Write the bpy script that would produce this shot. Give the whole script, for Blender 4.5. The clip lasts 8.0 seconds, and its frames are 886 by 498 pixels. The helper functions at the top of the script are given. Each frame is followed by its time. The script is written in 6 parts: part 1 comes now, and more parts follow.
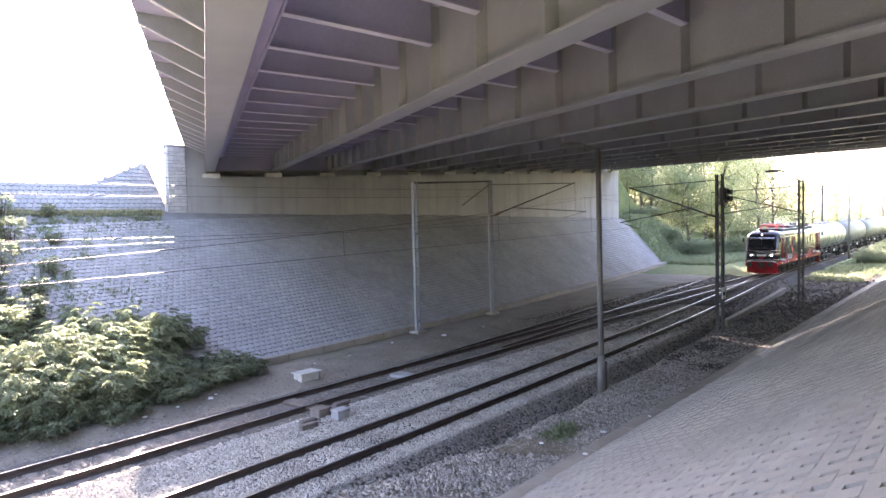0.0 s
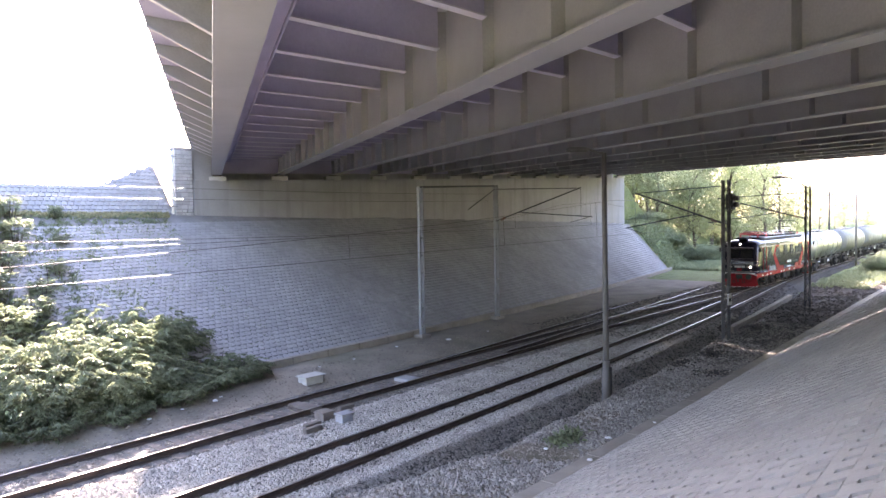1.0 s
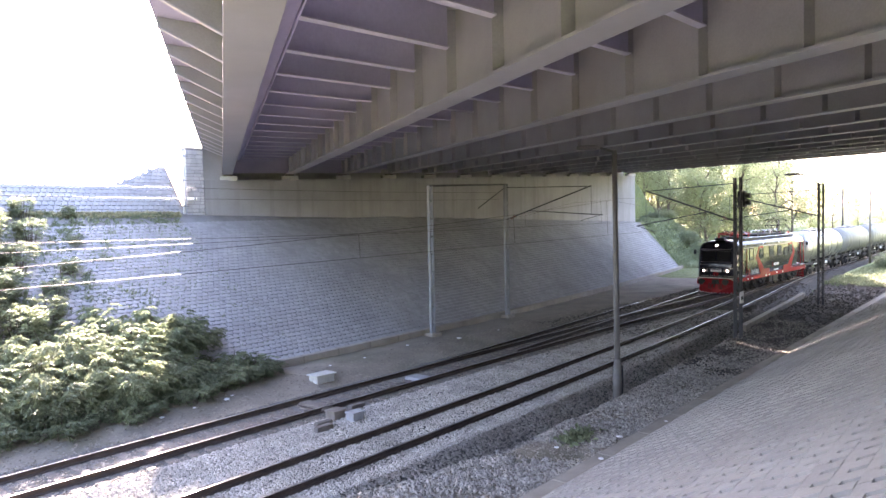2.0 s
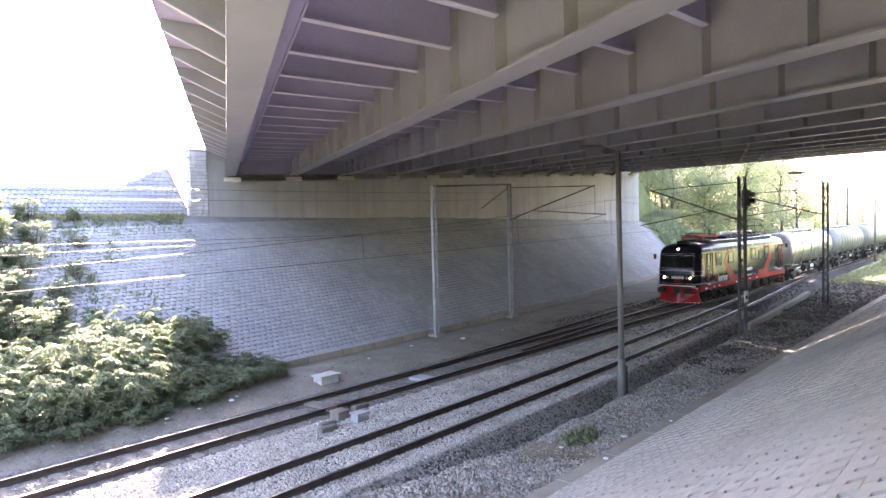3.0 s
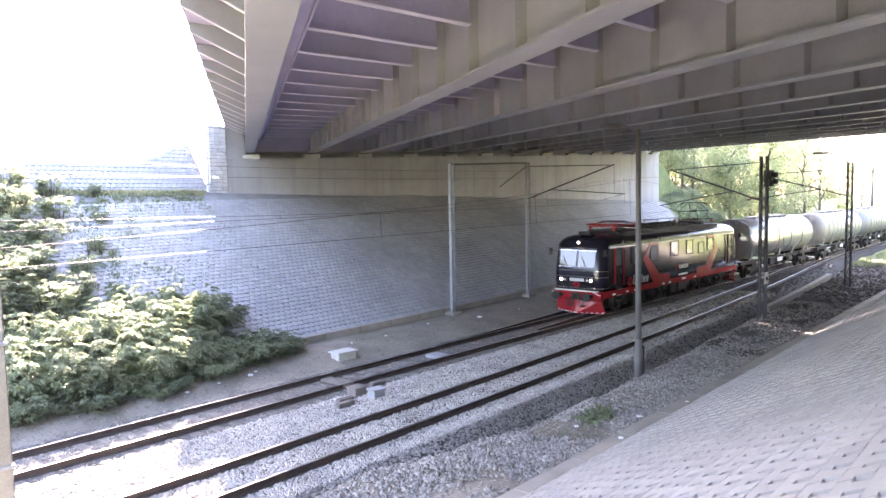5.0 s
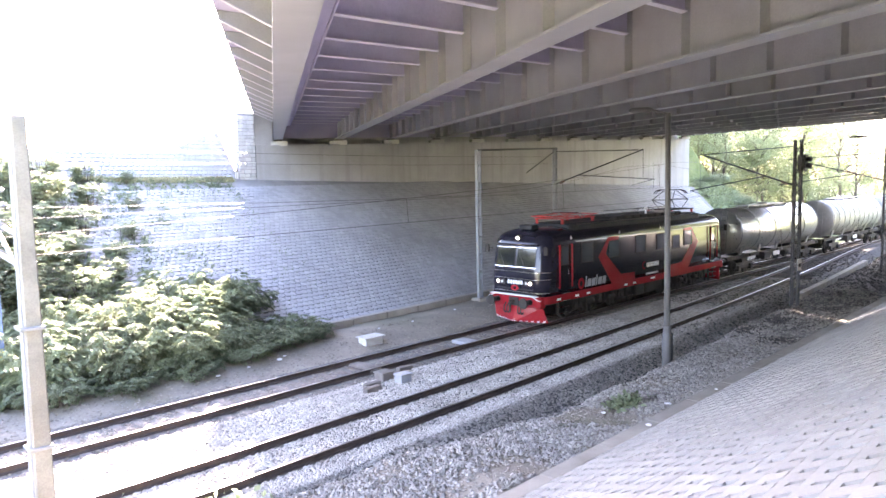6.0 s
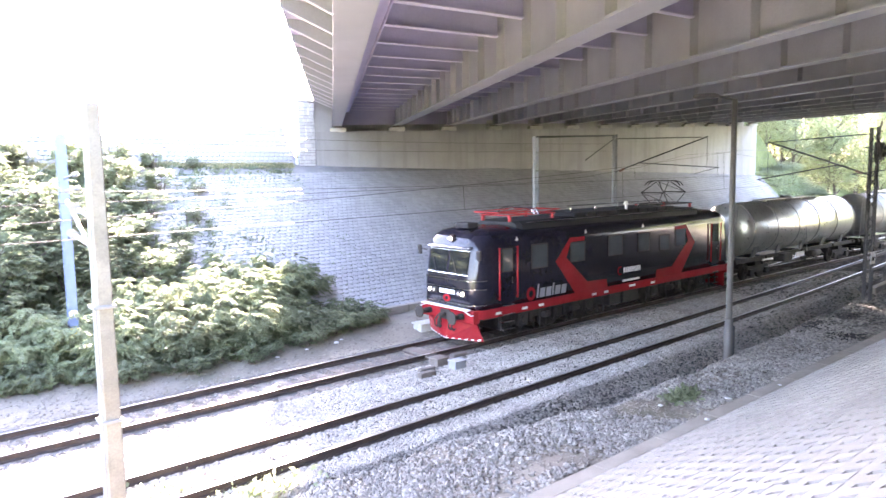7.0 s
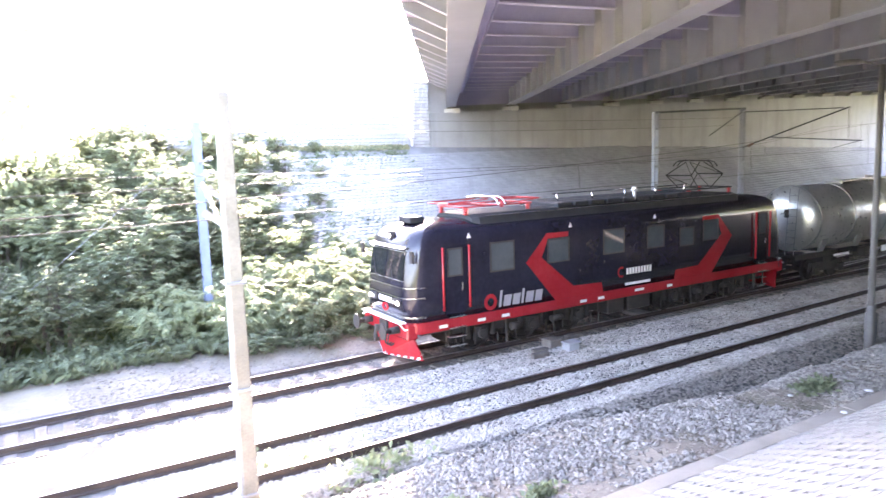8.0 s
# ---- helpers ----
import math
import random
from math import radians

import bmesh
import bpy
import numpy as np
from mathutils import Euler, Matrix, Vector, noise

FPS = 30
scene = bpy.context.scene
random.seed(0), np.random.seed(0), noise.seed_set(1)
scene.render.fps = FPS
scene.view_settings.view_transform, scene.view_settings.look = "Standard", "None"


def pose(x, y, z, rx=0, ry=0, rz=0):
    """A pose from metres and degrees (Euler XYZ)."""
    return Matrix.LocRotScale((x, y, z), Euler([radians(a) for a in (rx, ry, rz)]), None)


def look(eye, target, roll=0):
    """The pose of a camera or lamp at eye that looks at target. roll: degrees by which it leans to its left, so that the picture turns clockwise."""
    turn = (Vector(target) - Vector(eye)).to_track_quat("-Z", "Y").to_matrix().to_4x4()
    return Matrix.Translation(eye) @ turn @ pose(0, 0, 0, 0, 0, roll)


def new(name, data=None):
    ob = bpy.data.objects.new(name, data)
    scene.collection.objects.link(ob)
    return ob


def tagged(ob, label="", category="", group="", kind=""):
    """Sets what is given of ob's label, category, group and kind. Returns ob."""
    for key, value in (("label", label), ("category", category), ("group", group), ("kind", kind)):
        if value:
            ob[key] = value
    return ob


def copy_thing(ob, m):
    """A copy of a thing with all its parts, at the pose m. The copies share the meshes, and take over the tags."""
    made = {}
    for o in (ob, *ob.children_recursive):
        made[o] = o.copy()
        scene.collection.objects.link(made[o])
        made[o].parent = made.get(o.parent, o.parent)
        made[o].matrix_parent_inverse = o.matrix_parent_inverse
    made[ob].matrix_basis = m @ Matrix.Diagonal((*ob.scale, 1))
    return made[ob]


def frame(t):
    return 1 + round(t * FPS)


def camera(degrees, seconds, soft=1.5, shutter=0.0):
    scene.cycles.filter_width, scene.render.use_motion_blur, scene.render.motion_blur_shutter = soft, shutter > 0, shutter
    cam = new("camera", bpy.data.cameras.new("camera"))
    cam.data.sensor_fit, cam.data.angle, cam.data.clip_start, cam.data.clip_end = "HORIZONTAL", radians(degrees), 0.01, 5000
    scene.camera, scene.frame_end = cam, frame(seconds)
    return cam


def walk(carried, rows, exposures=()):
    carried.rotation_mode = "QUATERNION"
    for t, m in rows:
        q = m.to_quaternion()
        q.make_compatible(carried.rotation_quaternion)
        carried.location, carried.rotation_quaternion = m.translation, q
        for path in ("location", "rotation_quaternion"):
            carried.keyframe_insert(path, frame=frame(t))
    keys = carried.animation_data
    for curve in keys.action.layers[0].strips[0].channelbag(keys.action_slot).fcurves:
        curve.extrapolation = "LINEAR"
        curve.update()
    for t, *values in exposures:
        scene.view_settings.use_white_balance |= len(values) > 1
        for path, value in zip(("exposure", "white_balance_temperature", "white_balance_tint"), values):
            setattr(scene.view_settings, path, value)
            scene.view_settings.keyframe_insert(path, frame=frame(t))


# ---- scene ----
EYE = (0.0, 0.0, 5.97)
cam = camera(65.5, 8.0, soft=1.5, shutter=0.4)
PATH = [
    (0.0, -50.57, -2.64, 1.31),
    (0.5, -50.32, -2.20, 1.34),
    (1.0, -50.14, -2.28, 0.96),
    (1.5, -49.63, -2.37, 0.92),
    (3.0, -48.99, -2.34, 1.42),
    (3.5, -49.01, -2.77, 1.27),
    (4.0, -48.40, -3.29, 1.28),
    (4.5, -47.93, -3.67, 1.17),
    (6.0, -45.26, -5.22, 1.18),
    (6.5, -42.96, -5.56, 1.47),
    (7.0, -40.58, -6.21, 0.82),
    (7.5, -36.37, -6.82, 1.56),
    (8.0, -31.08, -7.65, 1.80),
]


def cam_pose(yaw, pitch, lean):
    return pose(*EYE, 90 + pitch, 0, yaw) @ pose(0, 0, 0, 0, 0, -lean)


walk(cam, [(t, cam_pose(y, p, r)) for t, y, p, r in PATH],
     exposures=[(t, e + 0.5, 7050, 30) for t, e in ((0.0, 3.12), (1.5, 3.2), (3.0, 3.43), (4.5, 3.68), (6.0, 4.08), (7.0, 4.28), (8.0, 4.38))])

# ---------------------------------------------------------------- world and sun
SUN_AZ, SUN_EL = 59.0, 24.0          # azimuth from +x towards +y
world = bpy.data.worlds.new("world")
scene.world = world
world.use_nodes = True
wn = world.node_tree.nodes
sky = wn.new("ShaderNodeTexSky")
sky.sky_type, sky.sun_disc = "NISHITA", False
sky.sun_elevation, sky.sun_rotation = radians(SUN_EL), radians(90 - SUN_AZ)
sky.air_density, sky.dust_density = 1.0, 1.5
wn["Background"].inputs["Strength"].default_value = 0.15
world.node_tree.links.new(sky.outputs["Color"], wn["Background"].inputs["Color"])
sun_data = bpy.data.lights.new("sun", "SUN")
sun_data.energy, sun_data.angle, sun_data.color = 5.0, radians(0.5), (1.0, 0.95, 0.86)
sun = new("sun", sun_data)
sun_to = Vector((math.cos(radians(SUN_AZ)) * math.cos(radians(SUN_EL)), math.sin(radians(SUN_AZ)) * math.cos(radians(SUN_EL)), math.sin(radians(SUN_EL))))
sun.matrix_world = look(sun_to * 200, (0, 0, 0))

# ---------------------------------------------------------------- materials


def mat(name, a, b, scale=3.0, rough=0.8, metal=0.0, bump=0.2, fine=40.0, stain=None, stain_amount=0.35,
        local=False, rand=0.0, spec=0.5, trans=0.0, emit=0.0, rough_var=0.1, dist=0.02, streak=None):
    """Two-tone surface: coarse stains, fine grain, bump and gloss that varies with the grain."""
    m = bpy.data.materials.new(name)
    m.use_nodes = True
    n, l = m.node_tree.nodes, m.node_tree.links
    bs = n["Principled BSDF"]
    tc = n.new("ShaderNodeTexCoord")
    if local:
        vec = tc.outputs["Object"]
    else:
        vec = n.new("ShaderNodeNewGeometry").outputs["Position"]
    big, small = n.new("ShaderNodeTexNoise"), n.new("ShaderNodeTexNoise")
    for t, s in ((big, scale), (small, fine)):
        l.new(vec, t.inputs["Vector"])
        t.inputs["Scale"].default_value = s
        t.inputs["Detail"].default_value = 6
        t.inputs["Roughness"].default_value = 0.62
    mix = n.new("ShaderNodeMix")
    mix.data_type = "RGBA"
    mix.inputs[6].default_value, mix.inputs[7].default_value = (*a, 1), (*b, 1)
    add = n.new("ShaderNodeMath")
    add.operation = "MULTIPLY_ADD"
    add.inputs[1].default_value, add.inputs[2].default_value = 0.6, 0.0
    l.new(small.outputs["Fac"], add.inputs[0])
    add2 = n.new("ShaderNodeMath")
    add2.operation = "MULTIPLY_ADD"
    add2.inputs[1].default_value = 0.9
    l.new(big.outputs["Fac"], add2.inputs[0])
    l.new(add.outputs[0], add2.inputs[2])
    ramp = n.new("ShaderNodeMapRange")
    ramp.inputs["From Min"].default_value, ramp.inputs["From Max"].default_value = 0.5, 1.0
    l.new(add2.outputs[0], ramp.inputs["Value"])
    l.new(ramp.outputs["Result"], mix.inputs[0])
    colour = mix.outputs[2]
    if stain:
        st = n.new("ShaderNodeTexNoise")
        st.inputs["Scale"].default_value, st.inputs["Detail"].default_value = scale * 0.35, 8
        l.new(vec, st.inputs["Vector"])
        sr = n.new("ShaderNodeMapRange")
        sr.inputs["From Min"].default_value, sr.inputs["From Max"].default_value = 0.52, 0.72
        sr.inputs["To Max"].default_value = stain_amount
        l.new(st.outputs["Fac"], sr.inputs["Value"])
        m2 = n.new("ShaderNodeMix")
        m2.data_type = "RGBA"
        m2.inputs[7].default_value = (*stain, 1)
        l.new(sr.outputs["Result"], m2.inputs[0])
        l.new(colour, m2.inputs[6])
        colour = m2.outputs[2]
    if streak:
        mp = n.new("ShaderNodeMapping")
        mp.inputs["Scale"].default_value = (1.6, 1.6, 0.12)
        l.new(vec, mp.inputs["Vector"])
        sn = n.new("ShaderNodeTexNoise")
        sn.inputs["Scale"].default_value, sn.inputs["Detail"].default_value = 1.4, 7
        l.new(mp.outputs["Vector"], sn.inputs["Vector"])
        s2 = n.new("ShaderNodeMapRange")
        s2.inputs["From Min"].default_value, s2.inputs["From Max"].default_value = 0.5, 0.66
        s2.inputs["To Max"].default_value = 0.32
        l.new(sn.outputs["Fac"], s2.inputs["Value"])
        m3 = n.new("ShaderNodeMix")
        m3.data_type = "RGBA"
        m3.inputs[7].default_value = (*streak, 1)
        l.new(s2.outputs["Result"], m3.inputs[0])
        l.new(colour, m3.inputs[6])
        colour = m3.outputs[2]
    if rand:
        hs = n.new("ShaderNodeHueSaturation")
        info, geo = n.new("ShaderNodeObjectInfo"), n.new("ShaderNodeNewGeometry")
        sm = n.new("ShaderNodeMath")
        l.new(info.outputs["Random"], sm.inputs[0])
        l.new(geo.outputs["Random Per Island"], sm.inputs[1])
        mr = n.new("ShaderNodeMapRange")
        mr.inputs["From Max"].default_value = 2.0
        mr.inputs["To Min"].default_value, mr.inputs["To Max"].default_value = 1 - rand, 1 + rand
        l.new(sm.outputs[0], mr.inputs["Value"])
        l.new(mr.outputs["Result"], hs.inputs["Value"])
        l.new(colour, hs.inputs["Color"])
        colour = hs.outputs["Color"]
    l.new(colour, bs.inputs["Base Color"])
    rr = n.new("ShaderNodeMapRange")
    rr.inputs["To Min"].default_value, rr.inputs["To Max"].default_value = max(rough - rough_var, 0.02), min(rough + rough_var, 1)
    l.new(small.outputs["Fac"], rr.inputs["Value"])
    l.new(rr.outputs["Result"], bs.inputs["Roughness"])
    bs.inputs["Metallic"].default_value = metal
    bs.inputs["Specular IOR Level"].default_value = spec
    if bump:
        bp = n.new("ShaderNodeBump")
        bp.inputs["Strength"].default_value, bp.inputs["Distance"].default_value = bump, dist
        l.new(small.outputs["Fac"], bp.inputs["Height"])
        l.new(bp.outputs["Normal"], bs.inputs["Normal"])
    if emit:
        bs.inputs["Emission Color"].default_value = (*b, 1)
        bs.inputs["Emission Strength"].default_value = emit
    if trans:
        tr, ms = n.new("ShaderNodeBsdfTranslucent"), n.new("ShaderNodeMixShader")
        ms.inputs[0].default_value = trans
        l.new(colour, tr.inputs["Color"])
        l.new(bs.outputs["BSDF"], ms.inputs[1])
        l.new(tr.outputs["BSDF"], ms.inputs[2])
        l.new(ms.outputs["Shader"], n["Material Output"].inputs["Surface"])
    return m


M = {}
M["steel_grey"] = mat("grey_girder_paint", (0.25, 0.244, 0.26), (0.335, 0.328, 0.347), 0.7, 0.42, bump=0.05, fine=25, stain=(0.22, 0.19, 0.16), stain_amount=0.4)
# violet over the deck's grey puts the lavender lens flare into the colour
M["deck_steel"] = mat("flare_violet_deck", (0.35, 0.325, 0.45), (0.46, 0.43, 0.57), 0.6, 0.7, bump=0.08, fine=18, stain=(0.2, 0.19, 0.2))
M["flange"] = mat("pale_flange_paint", (0.44, 0.42, 0.49), (0.55, 0.53, 0.6), 0.9, 0.55, bump=0.05, fine=20, stain=(0.26, 0.22, 0.2))
M["concrete"] = mat("wall_concrete", (0.27, 0.268, 0.272), (0.365, 0.362, 0.367), 0.5, 0.9, bump=0.15, fine=12, stain=(0.27, 0.25, 0.23), stain_amount=0.5, streak=(0.2, 0.195, 0.19))
M["slope_block"] = mat("slope_block_concrete", (0.29, 0.272, 0.252), (0.385, 0.362, 0.335), 0.45, 0.92, bump=0.3, fine=30, stain=(0.24, 0.24, 0.23), rand=0.12)
M["slope_block_old"] = mat("weathered_block_concrete", (0.26, 0.256, 0.258), (0.37, 0.363, 0.362), 0.4, 0.94, bump=0.3, fine=22, stain=(0.2, 0.2, 0.185), stain_amount=0.5, rand=0.16)
M["slope_bed"] = mat("slope_bed", (0.17, 0.165, 0.16), (0.27, 0.26, 0.25), 1.5, 0.95, bump=0.3)
M["kerb"] = mat("kerb_concrete", (0.25, 0.225, 0.19), (0.39, 0.35, 0.30), 1.2, 0.9, bump=0.2, stain=(0.2, 0.18, 0.15))
M["stone"] = mat("wing_stone", (0.3, 0.3, 0.31), (0.48, 0.47, 0.46), 2.0, 0.9, bump=0.5, rand=0.3)
M["soil"] = mat("ground_soil", (0.16, 0.138, 0.112), (0.30, 0.26, 0.21), 0.5, 0.97, bump=0.6, fine=14, stain=(0.1, 0.11, 0.05), stain_amount=0.6)
M["ballast"] = mat("ballast_bed", (0.085, 0.08, 0.075), (0.21, 0.2, 0.185), 0.6, 0.95, bump=1.0, fine=26, dist=0.05)
M["pebble"] = mat("ballast_stone", (0.25, 0.227, 0.2), (0.46, 0.425, 0.38), 1.0, 0.9, bump=0.3, rand=0.6)
M["pebble_brown"] = mat("brown_stone", (0.20, 0.172, 0.14), (0.37, 0.325, 0.275), 1.0, 0.9, bump=0.3, rand=0.5)
# dark ground colour, also used to paint the shade in the trench
M["dark_soil"] = mat("dark_ground_and_trench_shade", (0.035, 0.029, 0.025), (0.085, 0.073, 0.062), 0.8, 0.97, bump=0.7, fine=16, stain=(0.05, 0.043, 0.038), stain_amount=0.6, dist=0.05)
M["rail_side"] = mat("rusty_rail", (0.035, 0.025, 0.022), (0.075, 0.055, 0.045), 3, 0.85, bump=0.2)
M["rail_top"] = mat("polished_rail_head", (0.34, 0.33, 0.32), (0.46, 0.45, 0.44), 4, 0.36, metal=1.0, bump=0.03)
M["sleeper"] = mat("sleeper_wood", (0.10, 0.085, 0.075), (0.2, 0.175, 0.155), 2.5, 0.9, bump=0.4, rand=0.2)
M["grass"] = mat("bank_grass", (0.085, 0.115, 0.042), (0.19, 0.225, 0.09), 0.7, 0.95, bump=0.8, fine=18, dist=0.1)
M["leaf"] = mat("shrub_leaf", (0.12, 0.152, 0.09), (0.22, 0.255, 0.15), 0.8, 0.5, bump=0, rand=0.4, trans=0.5)
M["leaf_pale"] = mat("knotweed_leaf", (0.20, 0.24, 0.14), (0.33, 0.37, 0.225), 0.9, 0.4, bump=0, rand=0.35, trans=0.52)
M["leaf_tree"] = mat("birch_leaf", (0.19, 0.235, 0.12), (0.315, 0.355, 0.2), 0.5, 0.42, bump=0, rand=0.35, trans=0.6)
# ledge grass paled so that its sunlight sits in the leaf colour
M["leaf_sunlit"] = mat("sunlit_grass", (0.26, 0.25, 0.14), (0.4, 0.38, 0.22), 0.9, 0.5, bump=0, rand=0.3, trans=0.5)
M["bark"] = mat("bark", (0.07, 0.055, 0.045), (0.15, 0.125, 0.1), 4, 0.95, bump=0.6)
M["pole_steel"] = mat("pole_galvanised", (0.21, 0.215, 0.225), (0.30, 0.305, 0.315), 1.5, 0.6, metal=0.2, bump=0.08)
M["pole_dark"] = mat("mast_dark_paint", (0.05, 0.05, 0.055), (0.1, 0.1, 0.105), 1.5, 0.7, bump=0.08)
M["pole_concrete"] = mat("pole_concrete", (0.16, 0.15, 0.13), (0.30, 0.285, 0.25), 1.6, 0.9, bump=0.3, stain=(0.16, 0.11, 0.05), stain_amount=0.7)
M["post_grey"] = mat("lamp_post_paint", (0.10, 0.096, 0.094), (0.165, 0.158, 0.154), 1.5, 0.65, metal=0.1, bump=0.06)
M["screen"] = mat("windscreen_glass", (0.012, 0.014, 0.016), (0.02, 0.022, 0.025), 1.0, 0.04, bump=0, local=True, rough_var=0.02, spec=1.0)
M["pebble_dark"] = mat("dark_stone", (0.05, 0.044, 0.04), (0.13, 0.115, 0.10), 1.0, 0.9, bump=0.3, rand=0.5)
M["brown_glaze"] = mat("brown_insulator", (0.10, 0.045, 0.03), (0.16, 0.07, 0.045), 3, 0.3, bump=0)
M["wire"] = mat("wire_copper", (0.06, 0.05, 0.05), (0.1, 0.085, 0.08), 3, 0.5, metal=0.6, bump=0)
M["black_paint"] = mat("loco_black_gloss", (0.012, 0.011, 0.018), (0.024, 0.022, 0.034), 0.8, 0.16, bump=0.015, fine=8, local=True, rough_var=0.06)
M["red_paint"] = mat("loco_red", (0.3, 0.016, 0.022), (0.38, 0.03, 0.036), 1.0, 0.2, bump=0.02, fine=10, local=True)
M["white_mark"] = mat("white_marking", (0.66, 0.66, 0.66), (0.8, 0.8, 0.8), 2, 0.5, bump=0.02, local=True)
M["grey_mark"] = mat("grey_marking", (0.24, 0.24, 0.27), (0.33, 0.33, 0.36), 2, 0.5, bump=0.02, local=True)
M["under"] = mat("underframe_grime", (0.02, 0.018, 0.017), (0.05, 0.043, 0.038), 2, 0.85, bump=0.2, local=True)
M["roof"] = mat("loco_roof_dark", (0.012, 0.012, 0.014), (0.03, 0.03, 0.033), 1.2, 0.75, bump=0.05, local=True)
M["window"] = mat("train_glass", (0.05, 0.06, 0.065), (0.09, 0.10, 0.105), 1.0, 0.05, bump=0, local=True, rough_var=0.02, spec=0.9)
M["lamp_on"] = mat("lamp_on", (1, 0.9, 0.7), (1, 0.92, 0.75), 1, 0.3, bump=0, local=True, emit=7)
M["lamp_off"] = mat("lamp_lens", (0.6, 0.6, 0.58), (0.75, 0.75, 0.72), 1, 0.15, bump=0, local=True)
M["chrome"] = mat("bright_metal", (0.6, 0.6, 0.6), (0.75, 0.75, 0.75), 2, 0.25, metal=1, bump=0, local=True)
M["tank"] = mat("tank_aluminium", (0.46, 0.46, 0.44), (0.64, 0.64, 0.61), 0.7, 0.3, metal=0.75, bump=0.04, fine=6, local=True, stain=(0.3, 0.29, 0.27), stain_amount=0.4)
M["tank_grey"] = mat("tank_dull_grey", (0.24, 0.24, 0.235), (0.36, 0.36, 0.35), 0.9, 0.45, metal=0.3, bump=0.05, fine=6, local=True, stain=(0.14, 0.12, 0.1), stain_amount=0.5)
M["tank_band"] = mat("tank_band", (0.25, 0.25, 0.25), (0.36, 0.36, 0.35), 2, 0.5, metal=0.5, bump=0.03, local=True)
M["panto_red"] = mat("pantograph_red", (0.42, 0.03, 0.035), (0.55, 0.06, 0.06), 2, 0.5, bump=0.03, local=True)
M["box_white"] = mat("white_box", (0.38, 0.37, 0.34), (0.54, 0.53, 0.49), 3, 0.8, bump=0.1, stain=(0.35, 0.3, 0.22))
M["box_grey"] = mat("grey_box", (0.26, 0.27, 0.29), (0.38, 0.39, 0.41), 3, 0.7, bump=0.1, stain=(0.18, 0.15, 0.12))

# ---------------------------------------------------------------- mesh helpers


def obj(name, bm, material, parent=None, label="", smooth=False):
    me = bpy.data.meshes.new(name)
    bmesh.ops.recalc_face_normals(bm, faces=bm.faces)
    if smooth:
        for f in bm.faces:
            f.smooth = True
    bm.to_mesh(me)
    bm.free()
    for m in material if isinstance(material, (list, tuple)) else [material]:
        me.materials.append(m)
    ob = new(name, me)
    if parent:
        ob.parent = parent
    if label:
        ob["label"] = label
    return ob


def part(name, bm, material, parent, label="", smooth=False):
    return obj(name, bm, material, parent, label, smooth)


def raw(name, verts, faces, material, parent=None, smooth=False):
    me = bpy.data.meshes.new(name)
    me.from_pydata(verts, [], faces)
    me.materials.append(material)
    if smooth:
        me.shade_smooth()
    me.update()
    ob = new(name, me)
    if parent:
        ob.parent = parent
    return ob


HEX = [(0, 3, 2, 1), (4, 5, 6, 7), (0, 1, 5, 4), (1, 2, 6, 5), (2, 3, 7, 6), (3, 0, 4, 7)]


def hexa(bm, pts, mi=0):
    """A solid from eight corners: four below, four above, in the same order."""
    v = [bm.verts.new(p) for p in pts]
    for f in HEX:
        fc = bm.faces.new([v[i] for i in f])
        fc.material_index = mi
    return v


def box(bm, x0, x1, y0, y1, z0, z1, mi=0):
    return hexa(bm, [(x0, y0, z0), (x1, y0, z0), (x1, y1, z0), (x0, y1, z0), (x0, y0, z1), (x1, y0, z1), (x1, y1, z1), (x0, y1, z1)], mi)


def rod(bm, a, b, r0, r1=None, seg=8, caps=True, mi=0):
    a, b = Vector(a), Vector(b)
    r1 = r0 if r1 is None else r1
    d = (b - a).normalized()
    e1 = d.orthogonal().normalized()
    e2 = d.cross(e1)
    ra, rb = [], []
    for i in range(seg):
        c, s = math.cos(2 * math.pi * i / seg), math.sin(2 * math.pi * i / seg)
        ra.append(bm.verts.new(a + (e1 * c + e2 * s) * r0))
        rb.append(bm.verts.new(b + (e1 * c + e2 * s) * r1))
    for i in range(seg):
        j = (i + 1) % seg
        f = bm.faces.new([ra[i], ra[j], rb[j], rb[i]])
        f.smooth, f.material_index = seg > 6, mi
    if caps:
        bm.faces.new(ra[::-1]).material_index = mi
        bm.faces.new(rb).material_index = mi


def loft(bm, rings, closed=True, caps=True, mi=0, smooth=False):
    rr = [[bm.verts.new(p) for p in ring] for ring in rings]
    n = len(rr[0])
    for a, b in zip(rr, rr[1:]):
        for i in range(n if closed else n - 1):
            j = (i + 1) % n
            f = bm.faces.new([a[i], a[j], b[j], b[i]])
            f.material_index, f.smooth = mi, smooth
    if caps and closed:
        bm.faces.new(rr[0][::-1]).material_index = mi
        bm.faces.new(rr[-1]).material_index = mi
    return rr


def bevelled(bm, width, seg=1):
    bmesh.ops.bevel(bm, geom=list(bm.edges), offset=width, segments=seg, affect="EDGES", profile=0.7)
    return bm


def structure(ob, label, category):
    return tagged(ob, label, category, kind="structure")


def empty(name, m=None):
    ob = new(name)
    if m is not None:
        ob.matrix_basis = m
    return ob


# ---------------------------------------------------------------- plan
def ease(x, x0, x1, y0, y1, m0, m1):
    """A smooth join from (x0, y0) to (x1, y1) with the slopes m0 and m1 at its ends."""
    d = x1 - x0
    t = (x - x0) / d
    return (2 * t ** 3 - 3 * t ** 2 + 1) * y0 + (t ** 3 - 2 * t ** 2 + t) * d * m0 + (3 * t ** 2 - 2 * t ** 3) * y1 + (t ** 3 - t ** 2) * d * m1


